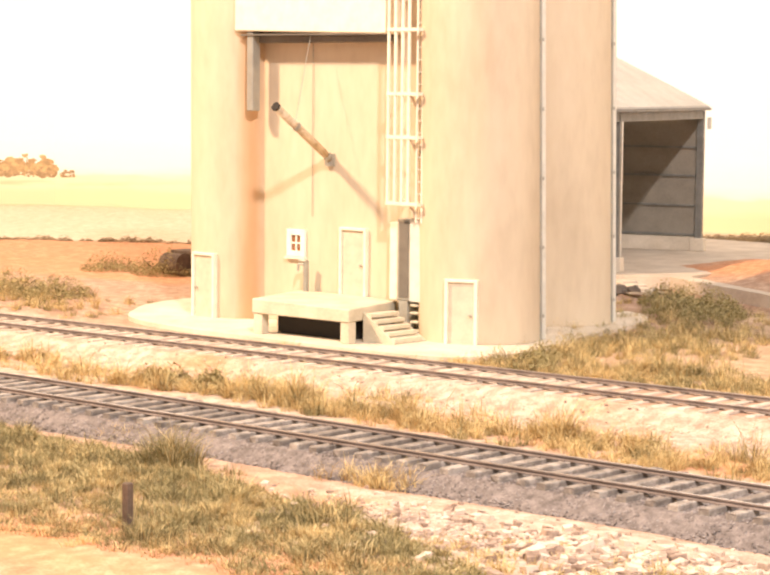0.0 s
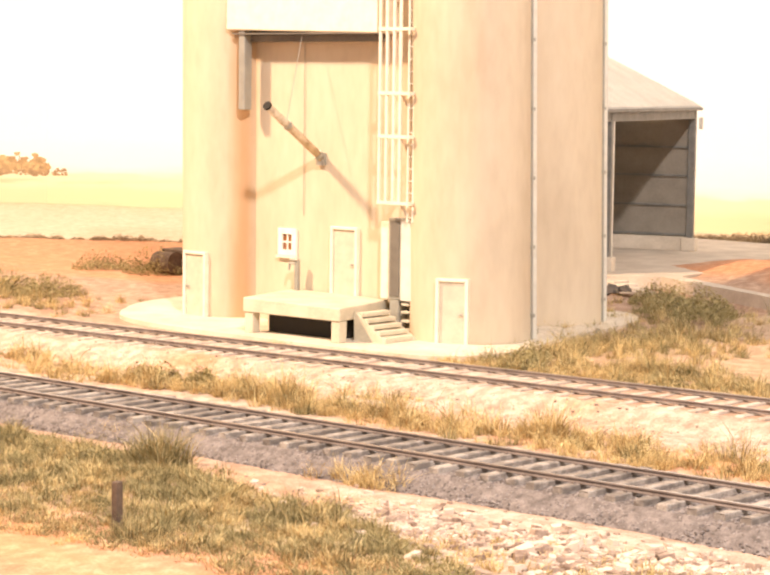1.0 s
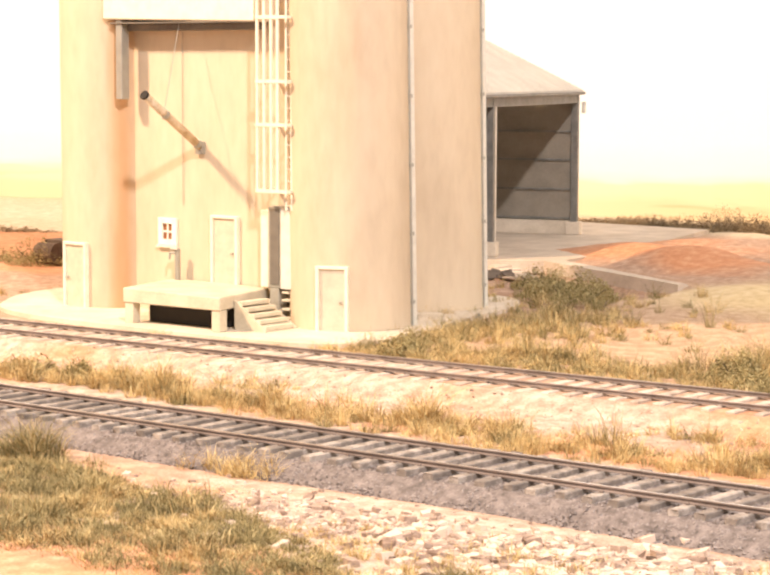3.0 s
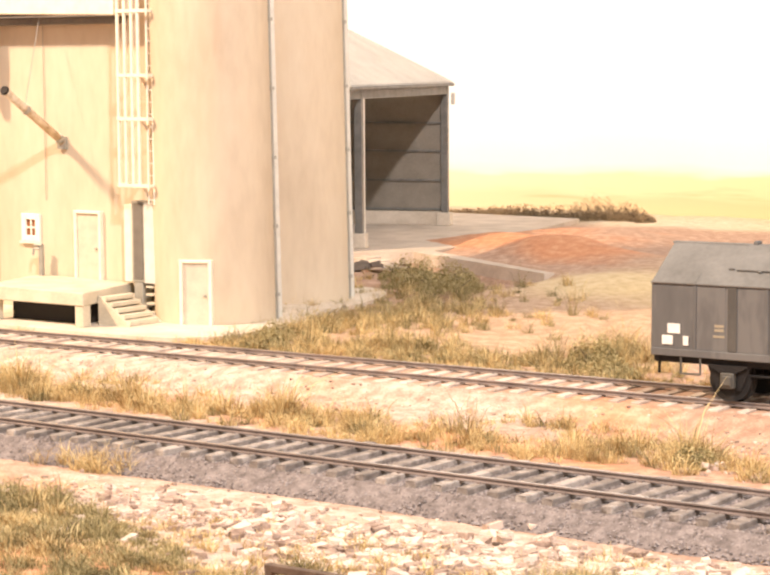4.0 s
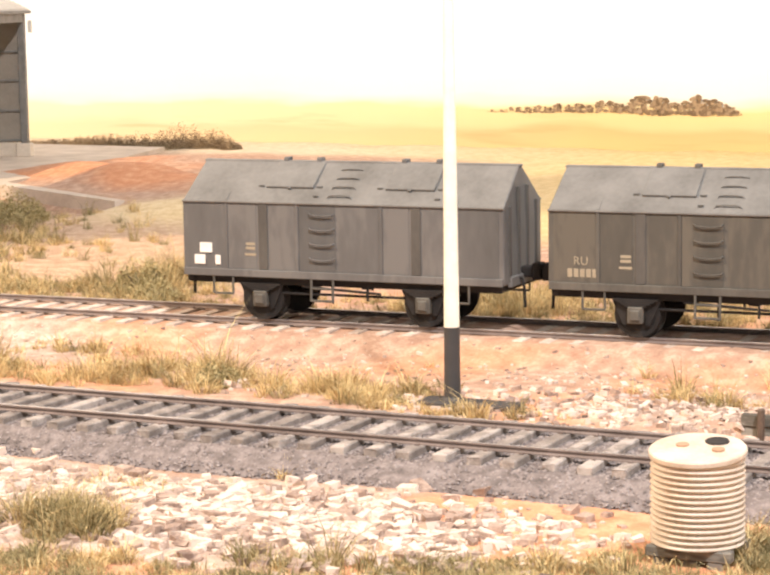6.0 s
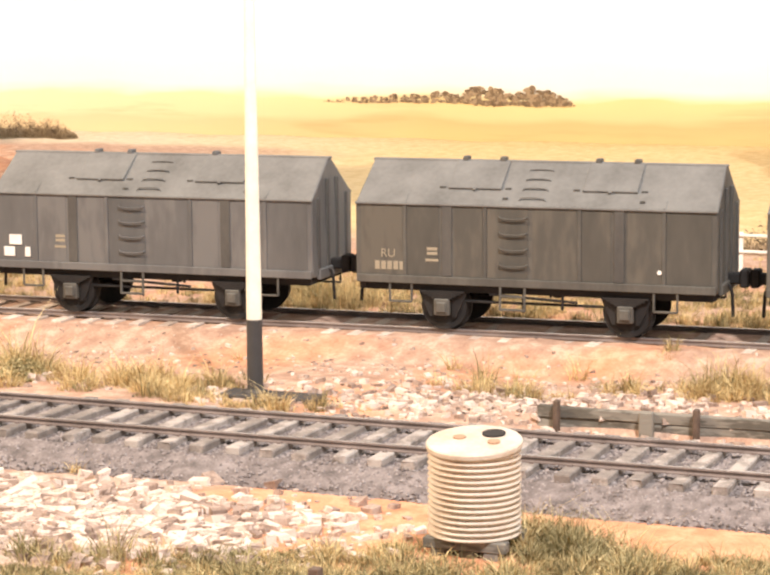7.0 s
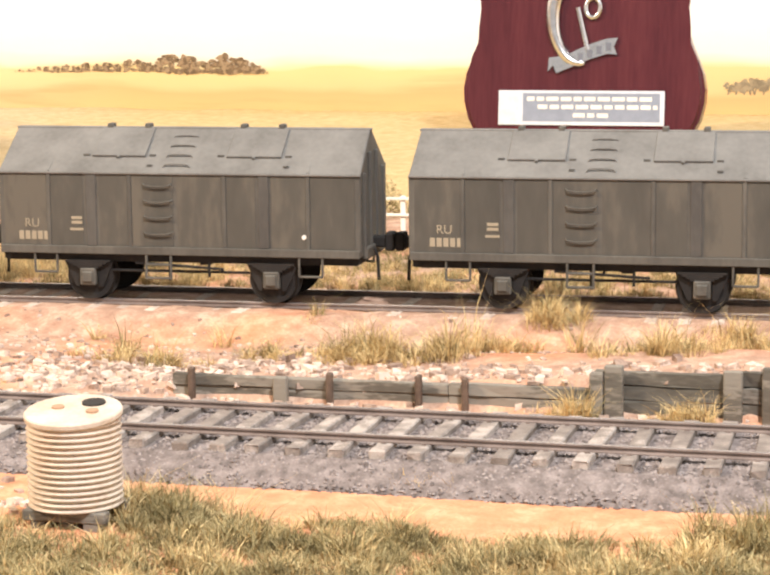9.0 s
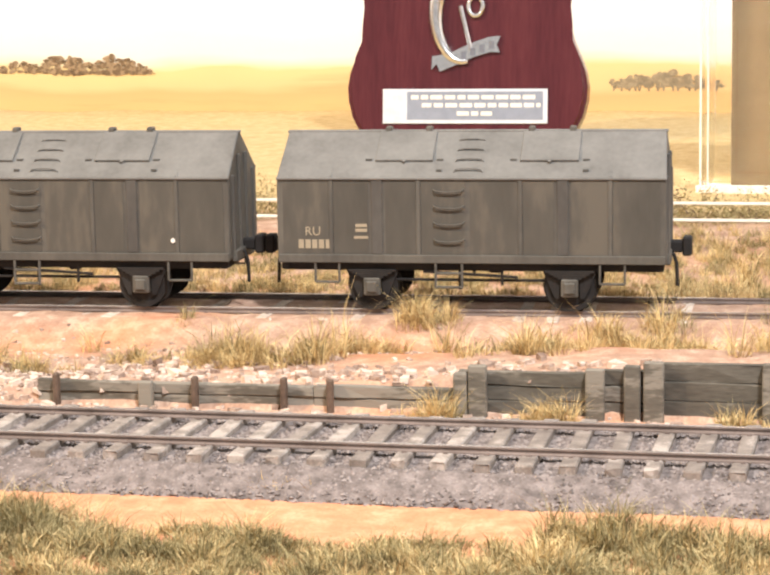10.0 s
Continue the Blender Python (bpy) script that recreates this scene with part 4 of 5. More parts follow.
def build_wagon(label):
    w = thing("grain_wagon", label, "wagon", group="grain wagons on the siding")
    prof = [(-HALF + 0.6, SKIRT), (HALF - 0.6, SKIRT), (HALF, SKIRT + 1), (HALF, EAVE), (0.8, RIDGE), (-0.8, RIDGE), (-HALF, EAVE), (-HALF, SKIRT + 1)]
    bm = prism(bmesh.new(), prof, "x", -LONG, LONG)
    for v in bm.verts:                                        # the ends lean in slightly towards the ridge
        if v.co.z > RIDGE - 0.1:
            v.co.x -= math.copysign(0.45, v.co.x)
    bmesh.ops.bevel(bm, geom=list(bm.edges), offset=0.22, segments=1, affect="EDGES")
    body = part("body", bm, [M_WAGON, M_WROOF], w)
    # upward faces take the paler roof grey
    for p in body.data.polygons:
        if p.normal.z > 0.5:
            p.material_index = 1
    # pressed panels and ribs on each side
    for s in (-1, 1):
        edges = (-36.0, -26.3, -18.7, -16.3, -9.6, -0.3, 9.6, 16.3, 18.7, 26.3, 36.0)
        for a, b in zip(edges, edges[1:]):
            if b - a < 3:                                     # broad stake between two panels
                part("stake", boxes((a + 0.15, s * (HALF + 0.08) - 0.14, SKIRT + 1.55, b - 0.15, s * (HALF + 0.08) + 0.14, EAVE - 0.3), bevel=0.1), M_STAKE, body)
            else:
                part("side_panel", boxes((a + 0.45, s * (HALF + 0.03) - 0.04, SKIRT + 1.55, b - 0.45, s * (HALF + 0.03) + 0.04, EAVE - 0.4)), M_PANEL, body)
        for x in (-26.3, -9.6, 9.6, 26.3):
            part("rib", boxes((x - 0.4, s * (HALF + 0.06) - 0.16, SKIRT + 1.2, x + 0.4, s * (HALF + 0.06) + 0.16, EAVE - 0.3), bevel=0.08), M_WAGON, body)
        part("side_sill", boxes((-LONG + 0.2, s * HALF - 0.45, SKIRT - 0.1, LONG - 0.2, s * HALF + 0.22, SKIRT + 1.5), bevel=0.12), M_WAGON, body)
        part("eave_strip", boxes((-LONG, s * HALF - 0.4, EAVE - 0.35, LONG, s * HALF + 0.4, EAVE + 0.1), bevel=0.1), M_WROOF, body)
        for z in (13.4, 16.6, 19.7, 22.8):
            y = s * (HALF + 0.6)
            bow = [(-6.7, s * HALF, z + 0.45), (-6.3, y, z + 0.2), (-5.2, y, z + 0.02), (-3.8, y, z - 0.05), (-2.4, y, z + 0.02), (-1.3, y, z + 0.2), (-0.9, s * HALF, z + 0.45)]
            part("rung", tube(bow, [0.17] * len(bow), 6), M_WAGON, body)
    for sx in (-1, 1):
        for y in (-8.0, -2.7, 2.7, 8.0):
            top = roof_z(y) - 2.2
            part("end_rib", boxes((sx * LONG - 0.35, y - 0.55, SKIRT + 0.4, sx * LONG + 0.35, y + 0.55, top), bevel=0.2), M_STAKE, body)
    # roof rungs and hatches
    tilt = math.atan2(RIDGE - EAVE, HALF)
    for s in (-1, 1):
        for i in range(4):
            y = s * (10.1 - i * 2.4)
            z = roof_z(y) + 0.75
            bow = [(-3.1, y, z - 0.8), (-2.6, y, z - 0.15), (-1.4, y, z), (0.8, y, z), (2.0, y, z - 0.15), (2.5, y, z - 0.8)]
            part("roof_rung", tube(bow, [0.18] * len(bow), 6), M_WROOF, body)
        for x in (-26.3, 26.3):                               # roof sheet laps
            bm = boxes((-0.22, -HALF / 2 / math.cos(tilt) + 0.3, -0.02, 0.22, HALF / 2 / math.cos(tilt) - 0.8, 0.14))
            bmesh.ops.transform(bm, matrix=Matrix.Translation((x, s * HALF / 2, roof_z(HALF / 2))) @ Matrix.Rotation(-s * tilt, 4, "X"), verts=bm.verts)
            part("roof_seam", bm, M_WROOF, body)
        for x in (-12.7, 14.8):
            bm = boxes((-5.5, -4.3, -0.1, 5.5, 4.3, 0.55), (-0.35, -4.75 if s < 0 else 4.25, 0.0, 0.35, -4.25 if s < 0 else 4.75, 0.6), bevel=0.12)
            bmesh.ops.transform(bm, matrix=Matrix.Translation((x, s * 4.3, roof_z(4.3) + 0.2)) @ Matrix.Rotation(-s * tilt, 4, "X"), verts=bm.verts)
            hatch = part("hatch", bm, M_WROOF, body, "flat steel loading hatch")
            for dx in (-4.0, 3.8):
                bm = boxes((x + dx - 0.6, s * 0.5 - 0.6, RIDGE - 0.1, x + dx + 0.6, s * 0.5 + 0.6, RIDGE + 0.95), bevel=0.2)
                part("hinge", bm, M_WAGON, hatch)
            bm = boxes((x - 7.4, s * 7.4 - 0.25, roof_z(7.4) + 0.05, x - 6.2, s * 7.4 + 0.25, roof_z(7.4) + 0.45), (x + 6.2, s * 7.4 - 0.25, roof_z(7.4) + 0.05, x + 7.4, s * 7.4 + 0.25, roof_z(7.4) + 0.45),
                       (x + 6.4, s * 9.9 - 0.25, roof_z(9.9) + 0.05, x + 7.4, s * 9.9 + 0.25, roof_z(9.9) + 0.45))
            part("latch", bm, M_STAKE, hatch)
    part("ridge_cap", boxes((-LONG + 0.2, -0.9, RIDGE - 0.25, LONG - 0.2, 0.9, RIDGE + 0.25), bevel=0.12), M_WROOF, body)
    # underframe
    part("underframe", boxes((-LONG + 1, -10.6, 7.8, LONG - 1, -9.2, SKIRT), (-LONG + 1, 9.2, 7.8, LONG - 1, 10.6, SKIRT), (-LONG + 0.6, -10.9, 8.0, -LONG + 2, 10.9, SKIRT), (LONG - 2, -10.9, 8.0, LONG - 0.6, 10.9, SKIRT), (-3, -9.2, 8.0, 3, 9.2, 9.4)), M_UNDER, w)
    hop = bmesh.new()
    prism(hop, [(-12, SKIRT), (12, SKIRT), (9.5, 7.9), (6.2, 7.9), (5.4, 7.0), (3.4, 7.0), (2.6, 8.2), (-4, 8.2), (-9, 7.9)], "y", -7.5, 7.5)
    part("hopper_chute", hop, M_UNDER, w, "grimy discharge chute under the floor")
    for x in (-18.7, 18.7):
        wh = part("wheelset", rod(bmesh.new(), (x, -10, 4.75), (x, 10, 4.75), 0.9, 10), M_UNDER, w)
        for s in (-1, 1):
            bm = bmesh.new()
            lathe(bm, [(1.0, -1.3), (3.5, -1.1), (3.9, -1.3), (4.75, -1.3), (4.75, 0.6), (5.25, 0.8), (5.25, 1.25), (1.0, 1.25)], 28)
            bmesh.ops.transform(bm, matrix=Matrix.Translation((x, s * 8.3, 4.75)) @ Matrix.Rotation(s * math.pi / 2, 4, "X"), verts=bm.verts)
            part("wheel", bm, M_UNDER, wh)
            bm = boxes((x - 1.6, s * 10.7 - 0.8, 3.0, x + 1.6, s * 10.7 + 0.8, 6.4), (x - 1.1, s * 11.5 - 0.4, 3.6, x + 1.1, s * 11.5 + 0.4, 5.8), bevel=0.25)
            part("axlebox", bm, M_AXLE, w, "dusty grey axlebox")
            bm = bmesh.new()
            prism(bm, [(x - 5.6, SKIRT - 0.3), (x + 5.6, SKIRT - 0.3), (x + 2.8, 2.6), (x + 1.9, 2.6), (x + 1.8, 6.5), (x - 1.8, 6.5), (x - 1.9, 2.6), (x - 2.8, 2.6)], "y", s * 10.0 - 0.35, s * 10.0 + 0.35)
            part("axle_guard", bm, M_UNDER, w)
            bm = boxes(*[(x - 4.6 + i * 0.8, s * 10.6 - 0.6, 7.6 - i * 0.42, x + 4.6 - i * 0.8, s * 10.6 + 0.6, 8.0 - i * 0.42) for i in range(4)])
            part("leaf_spring", bm, M_UNDER, w)
    for s in (-1, 1):
        part("brake_rod", rods([((-14, s * 9.6, 5.9), (14, s * 9.6, 5.9)), ((-9, s * 10.4, 7.6), (9, s * 10.4, 6.6)), ((-2, s * 10.4, 8), (-2, s * 10.4, 4.2)), ((6, s * 10.4, 8.4), (6, s * 10.4, 5))], 0.28, 6), M_UNDER, w)
        part("step_ladder", rods([((-6.4, s * 11.5, 9.8), (-6.4, s * 11.7, 4.6)), ((-1.4, s * 11.5, 9.8), (-1.4, s * 11.7, 4.6)), ((-6.4, s * 11.7, 4.8), (-1.4, s * 11.7, 4.8)), ((-6.4, s * 11.6, 7.4), (-1.4, s * 11.6, 7.4))], 0.26, 6), M_AXLE, w)
        for x in (-29.5, 24.4) if s < 0 else (-24.4, 29.5):
            part("shunter_step", rods([((x, s * 11.4, 9.8), (x, s * 11.4, 5.6)), ((x + 4.6, s * 11.4, 9.8), (x + 4.6, s * 11.4, 5.6)), ((x, s * 11.4, 5.6), (x + 4.6, s * 11.4, 5.6))], 0.24, 6), M_AXLE, w)
    for sx in (-1, 1):
        bm = boxes((sx * (LONG + 2.4) - 2.6, -1.3, 10.2, sx * (LONG + 2.4) + 1.6, 1.3, 12.4), (sx * (LONG + 3.6) - 1.1, -1.9, 9.6, sx * (LONG + 3.6) + 0.7, 1.9, 13.2), bevel=0.3)
        cp = part("coupler", bm, M_UNDER, w, "black knuckle coupler")
        hose = [(sx * (LONG - 0.2), -3.6, 10.6), (sx * (LONG + 1.0), -3.6, 10.2), (sx * (LONG + 1.5), -3.6, 8.6), (sx * (LONG + 1.7), -3.6, 4.2)]
        part("brake_hose", tube(hose, [0.34] * 4, 8), M_UNDER, cp)
        part("buffer_beam", boxes((sx * (LONG + 0.1) - 0.5, -8.5, SKIRT - 0.6, sx * (LONG + 0.1) + 0.5, 8.5, SKIRT + 1.6), bevel=0.2), M_WAGON, w)
    # lettering: plain bars for the running number and weights
    y = -HALF - 0.1
    for i in range(5):
        part("number_bar", boxes((-32.6 + i * 1.3, y - 0.04, 12.0, -32.6 + i * 1.3 + 1.0, y, 13.7)), M_LABEL, body)
    bm = boxes((-21.6, y - 0.04, 15.2, -19.4, y, 15.8), (-21.6, y - 0.04, 16.1, -19.4, y, 16.7), (-21.9, y - 0.04, 13.9, -19.2, y, 14.4))
    part("weight_panel", bm, M_LABEL, body, "small cream weight panel")
    ob = new("code_letters", CODE_MESH)
    ob.parent = body
    ob.matrix_basis = pose(-31.4 * MM, (y - 0.03) * MM, 14.5 * MM, 90, 0, 0)
    tagged(ob, "cream code letters on the wagon side")
    return w


CODE_MESH = text_mesh("RU", 2.4)
WAGON = build_wagon("weathered grey four-wheel grain wagon with roof hatches on the siding")


def on_siding(s):
    t = radians(SIDING_TURN)
    return pose(s * math.cos(t) * MM, (SIDING_Y + s * math.sin(t)) * MM, 0, 0, 0, SIDING_TURN)


WAGON.matrix_basis = on_siding(-116.4)
w2 = copy_thing(WAGON, on_siding(-33.6))
w3 = copy_thing(WAGON, on_siding(49.1))
for ob in list(WAGON.children_recursive):                     # its number is hidden by the cards
    if ob.name.startswith(("number_bar", "code_letters")):
        bpy.data.objects.remove(ob)
# the first wagon gets a lighter, greyer side colour than the others
for ob in WAGON.children_recursive:
    for slot in ob.material_slots:
        if slot.material == M_PANEL or slot.material == M_WAGON:
            slot.link = "OBJECT"
            slot.material = M_PANEL_LIGHTER
w2["label"] = "weathered grey grain wagon coupled between two others"
w3["label"] = "weathered grey grain wagon with a free end coupler"
part("white_spot", rod(bmesh.new(), (0, -0.2, 0), (0, 0.2, 0), 0.45, 10), M_WHITE, w2, "small white paint spot", at=(25.5, -HALF - 0.1, 13.3))
part("card_label", boxes((-32.6, -HALF - 0.3, 14.3, -29.7, -HALF - 0.12, 16.4), (-33.9, -HALF - 0.3, 11.8, -31.4, -HALF - 0.12, 13.8), (-28.9, -HALF - 0.3, 11.8, -27.7, -HALF - 0.12, 13.8)), M_WHITE, WAGON, "white wagon cards on the side")


# ---------------------------------------------------------------- lineside things
def build_pole():
    p = thing("signal_post", "white round post with a black foot beside the track", "post", -68.1, 42.6, height(-68.1, 42.6) + 0.2)
    z0 = p.location.z / MM
    part("base_plate", boxes((-6, -3, -0.8, 13, 3, 0.7), bevel=0.25), M_POLEBLK, p, "dark flat base plate")
    part("foot", lathe(bmesh.new(), [(2.3, 0.4), (2.3, 1.0), (1.5, 1.3), (1.49, 1.5), (1.421, 9.1 - z0), (1.42, 9.2 - z0)], 20), M_POLEBLK, p, "black painted foot", True)
    part("shaft", lathe(bmesh.new(), [(1.42, 9.2 - z0), (1.419, 9.3 - z0), (0.951, 67.9 - z0), (0.95, 68.0 - z0)], 20), M_POLE, p, "", True)
    part("cap", lathe(bmesh.new(), [(0.95, 68.0 - z0), (1.05, 68.3 - z0), (1.05, 72.6 - z0), (0.6, 73.4 - z0)], 16), M_POLEBLK, p, "dark finial", True)


build_pole()


def build_tank():
    t = thing("water_tank", "cream corrugated iron water tank on timber bearers", "water tank", 8.0, -53.2, -2.6)
    prof, z, n = [], 2.4, 15
    step = 11.2 / n
    for i in range(n):
        for k in range(4):
            prof.append((5.75 + 0.24 * math.sin(2 * math.pi * k / 4), z + (i + k / 4) * step))
    prof.append((5.75, z + 11.2))
    part("shell", lathe(bmesh.new(), prof, 48), M_TANK, t, "", True)
    lid = part("lid", lathe(bmesh.new(), [(6.05, z + 11.1), (6.15, z + 11.3), (6.15, z + 11.8), (6.0, z + 12.0), (2.5, z + 12.15)], 48), M_TANK, t, "flat cream lid with openings")
    lid.matrix_basis = pose(0, 0, (z + 11.6) * MM, 6.5, 0, 0) @ pose(0, 0, -(z + 11.6) * MM)     # sits slightly tilted
    part("manhole", rod(bmesh.new(), (1.8, 2.4, z + 11.9), (1.8, 2.4, z + 12.35), 1.5, 20), M_DARK, lid, "dark round manhole")
    for x, y in ((-2.0, 0.0), (2.9, -0.8)):
        part("inlet", rod(bmesh.new(), (x, y, z + 11.9), (x, y, z + 12.35), 0.8, 14), plain("rusty_fitting", (0.40, 0.24, 0.14), 0.7), lid, "small rusty fitting")
    for y in (-3.6, 3.4):
        part("bearer", boxes((-5.4, y - 0.9, 1.0, 5.6, y + 0.9, 2.4), bevel=0.15), M_TIMBER, t)
    for x in (-3.4, 0.4, 3.6):
        part("stub_leg", boxes((x - 1.0, -4.4, -1.8, x + 1.0, 4.4, 1.0), bevel=0.15), M_TIMBER, t)


build_tank()


def build_retaining_wall():
    rnd = random.Random(12)
    w = thing("timber_retaining_wall", "weathered grey timber wall of planks and posts", "retaining wall")

    def yy(x):
        return 41.2

    runs = [(-14, 34, -6.4, -2.5, 2), (34, 58, -6.4, -2.3, 2), (58, 80, -6.4, 0.8, 3), (80, 88, -6.4, 1.4, 3), (88, 130, -6.4, 2.8, 3)]
    for x0, x1, z0, z1, n in runs:
        hgt = (z1 - z0) / n
        for i in range(n):
            bm = boxes((x0, -0.8, 0.06, x1 - 0.1, 0.8, hgt - 0.08), bevel=0.14)
            bmesh.ops.subdivide_edges(bm, edges=[e for e in bm.edges if abs(e.verts[0].co.x - e.verts[1].co.x) > 5], cuts=4)
            for v in bm.verts:
                v.co += Vector((0, 0.16 * rnd.uniform(-1, 1), 0.12 * rnd.uniform(-1, 1)))
            part("plank", bm, M_TIMBER, w, "", False, (0, yy(x0) + rnd.uniform(-0.2, 0.2), z0 + i * hgt))
    for x, wd, top in ((-10.2, 0.5, -1.2), (14, 0.5, -1.2), (29.2, 0.5, -1.0), (37, 0.5, -1.2), (5.5, 1.2, -2.2), (58.6, 1.1, 0.6), (61.4, 1.5, 1.9), (80.3, 1.5, 1.7), (86.2, 1.3, 2.4), (89.6, 1.6, 3.1), (108, 1.5, 3.2), (123, 1.5, 3.0)):
        bm = boxes((-wd, -0.8, -6.8, wd, 0.7, top), bevel=0.2)
        thin = wd < 0.6
        part("post", bm, M_BROWN if thin else M_TIMBER, w, "thin rusty brown stake" if thin else "", False, (x, yy(x) - 1.7, 0))


build_retaining_wall()

tagged(part("fence_post", boxes((-0.75, -0.75, -6.8, 0.75, 0.75, 3.6), bevel=0.15), M_BROWN, None, "weathered brown timber fence post", False, (-215.8, -84.6, 0)), "", "fence post")
tagged(part("fence_post", boxes((-0.7, -0.7, -6.8, 0.7, 0.7, 2.0), bevel=0.15), M_BROWN, None, "short weathered brown timber fence post", False, (-1, -83, 0)), "", "fence post")
fr = thing("timber_frame", "dark brown low timber frame standing in the grass", "frame", -113, -81, -6)
for x in (-10, 11.2):
    part("upright", boxes((x - 0.6, -0.6, -3.0, x + 0.6, 0.6, 5.4), bevel=0.12), M_BROWN, fr)
part("top_rail", boxes((-10.7, -0.62, 4.4, 11.9, 0.62, 5.6), bevel=0.12), M_BROWN, fr)


# ---------------------------------------------------------------- background things
def build_shield():
    s = thing("award_shield", "varnished red mahogany award shield with silver badge", "award shield", -19.4, 478, -6)
    s.matrix_basis = s.matrix_basis @ pose(0, 0, 0, -7, 0, 0)
    half = [(0, 0), (30, 0), (36, 2.6), (39.8, 7), (42.4, 12), (43.9, 18), (44.2, 23), (43.3, 28.5), (41.2, 34), (38.8, 39.5), (37.0, 45), (36.3, 52), (37.2, 60), (40.4, 69), (43, 77), (40, 88), (22, 97), (0, 100)]
    out = half + [(-x, z) for x, z in half[-2:0:-1]]
    bm = prism(bmesh.new(), out, "y", 0, 9)
    bmesh.ops.bevel(bm, geom=[e for e in bm.edges if all(abs(v.co.y) < 1e-4 for v in e.verts)], offset=1.6, segments=3, affect="EDGES")
    part("board", bm, M_SHIELD, s)
    pl = part("plate", boxes((-30.6, -0.9, 9.6, 30, -0.05, 22.2), bevel=0.15), M_PLATE, s, "engraved silver name plate")
    # plate's left end stays white as painted glare; grey covers the rest
    part("engraved_panel", boxes((-21.5, -1.0, 11.0, 28.4, -0.9, 21.2), bevel=0.03), M_PLATE_GREY, pl, "grey engraved part of the plate clear of the painted glare")
    for z, x0, x1 in ((18.4, -20, 27), (15.5, -16, 27.5), (12.5, -3, 11)):
        x = x0
        rnd = random.Random(int(z * 10))
        while x < x1 - 0.8:
            l = rnd.uniform(2.0, 4.6)
            part("engraved_line", boxes((x, -1.1, z, min(x + l, x1), -1.0, z + 1.5)), M_WHITE, pl)
            x += l + 0.9
    sweep = [radians(100 + i * 8.2) for i in range(23)]
    b2 = part("badge", tube([(-1 + 10 * math.cos(a), -1.0, 49 + 17 * math.sin(a)) for a in sweep], [4.1 - 0.135 * i for i in range(23)], 10), M_SILVER, s, "silver winged badge", True)
    part("pin", rod(bmesh.new(), (-2, -1, 52), (2, -1, 36), 0.9, 10), M_SILVER, b2)
    part("ring", tube([(3.5 + 2.6 * math.cos(radians(i * 22.5)), -1.0, 52 + 3.6 * math.sin(radians(i * 22.5))) for i in range(16)], [0.9] * 16, 8, True), M_SILVER, b2, "", True)
    rib = bmesh.new()
    prism(rib, [(-12.5, 29.0), (-10.6, 31.2), (-9.4, 28.4), (-4, 30.6), (3, 33.6), (9, 35.4), (12.6, 35.2), (11.4, 38.0), (12.8, 41.2), (8.4, 40.8), (2, 38.6), (-5, 35.4), (-9.0, 34.4), (-12.2, 34.0)], "y", -1.6, -0.05)
    part("ribbon", rib, M_SILVER, b2, "small silver ribbon scroll")
    bars = boxes(*[(-5 + i * 3.4, -1.9, 31.6 + i * 1.25, -3.2 + i * 3.4, -1.6, 34.4 + i * 1.25) for i in range(5)])
    part("ribbon_lettering", bars, M_INK, b2)


build_shield()


def build_case():
    c = thing("display_case", "clear acrylic display case holding a tan card", "display case", 101.5, 340, -6)
    d = 0.9
    for name, b in (("front_panel", (-26, 0, 1.2, 60, 1.4, 120)), ("side_panel", (-26, 1.5, 1.2, -24.6, 40, 120))):
        ob = part(name, boxes(b), M_GLASS, c)
        ob.visible_shadow = False
    # white strips paint the bright highlights along the acrylic edges
    part("polished_edge", boxes((-26.6, -0.3, 1.2, -26.05, 1.6, 120), (-24.4, -0.3, 1.2, -24.0, 1.6, 120), (-26, -0.35, 1.2, 60, -0.05, 3.2)), M_WHITE, c, "white strips painting the highlights on the acrylic edges")
    part("base", boxes((-27.6, -1.6, 0, 61, 41, 1.15), (-27.6, -1.6, 1.15, 61, -0.4, 3.4), bevel=0.2), M_WHITE, c)
    card = part("card", boxes((-18, 9, 1.2, 60, 10, 118)), M_CARD, c, "tan printed card")
    part("card_border", boxes((-16.6, 8.8, 6, -16.2, 8.98, 118), (-16.6, 8.8, 6, 60, 8.98, 6.5), (-9, 8.8, 12, 60, 8.98, 12.4), (-9, 8.8, 12.4, -8.6, 8.98, 18), (-9, 8.8, 18, 60, 8.98, 18.4)), M_LINE, card, "thin brown printed border")
    part("badge", rod(bmesh.new(), (2, 8.6, 46), (4, 8.6, 34), 1.2, 10), M_SILVER, card, "small silver badge")


build_case()


def build_fence():
    f = thing("rail_fence", "thin white two-rail fence in the grass behind the siding", "fence", -60, 215, -5)
    for i in range(6):
        part("fence_post", boxes((-3 + i * 44, 0, -1, -1.8 + i * 44, 0.9, 12.8), bevel=0.1), M_WHITE, f)
    for z in (7.8, 11.8):
        part("fence_rail", boxes((-4, -0.5, z, 240, -0.05, z + 0.65), bevel=0.06), M_WHITE, f)


build_fence()


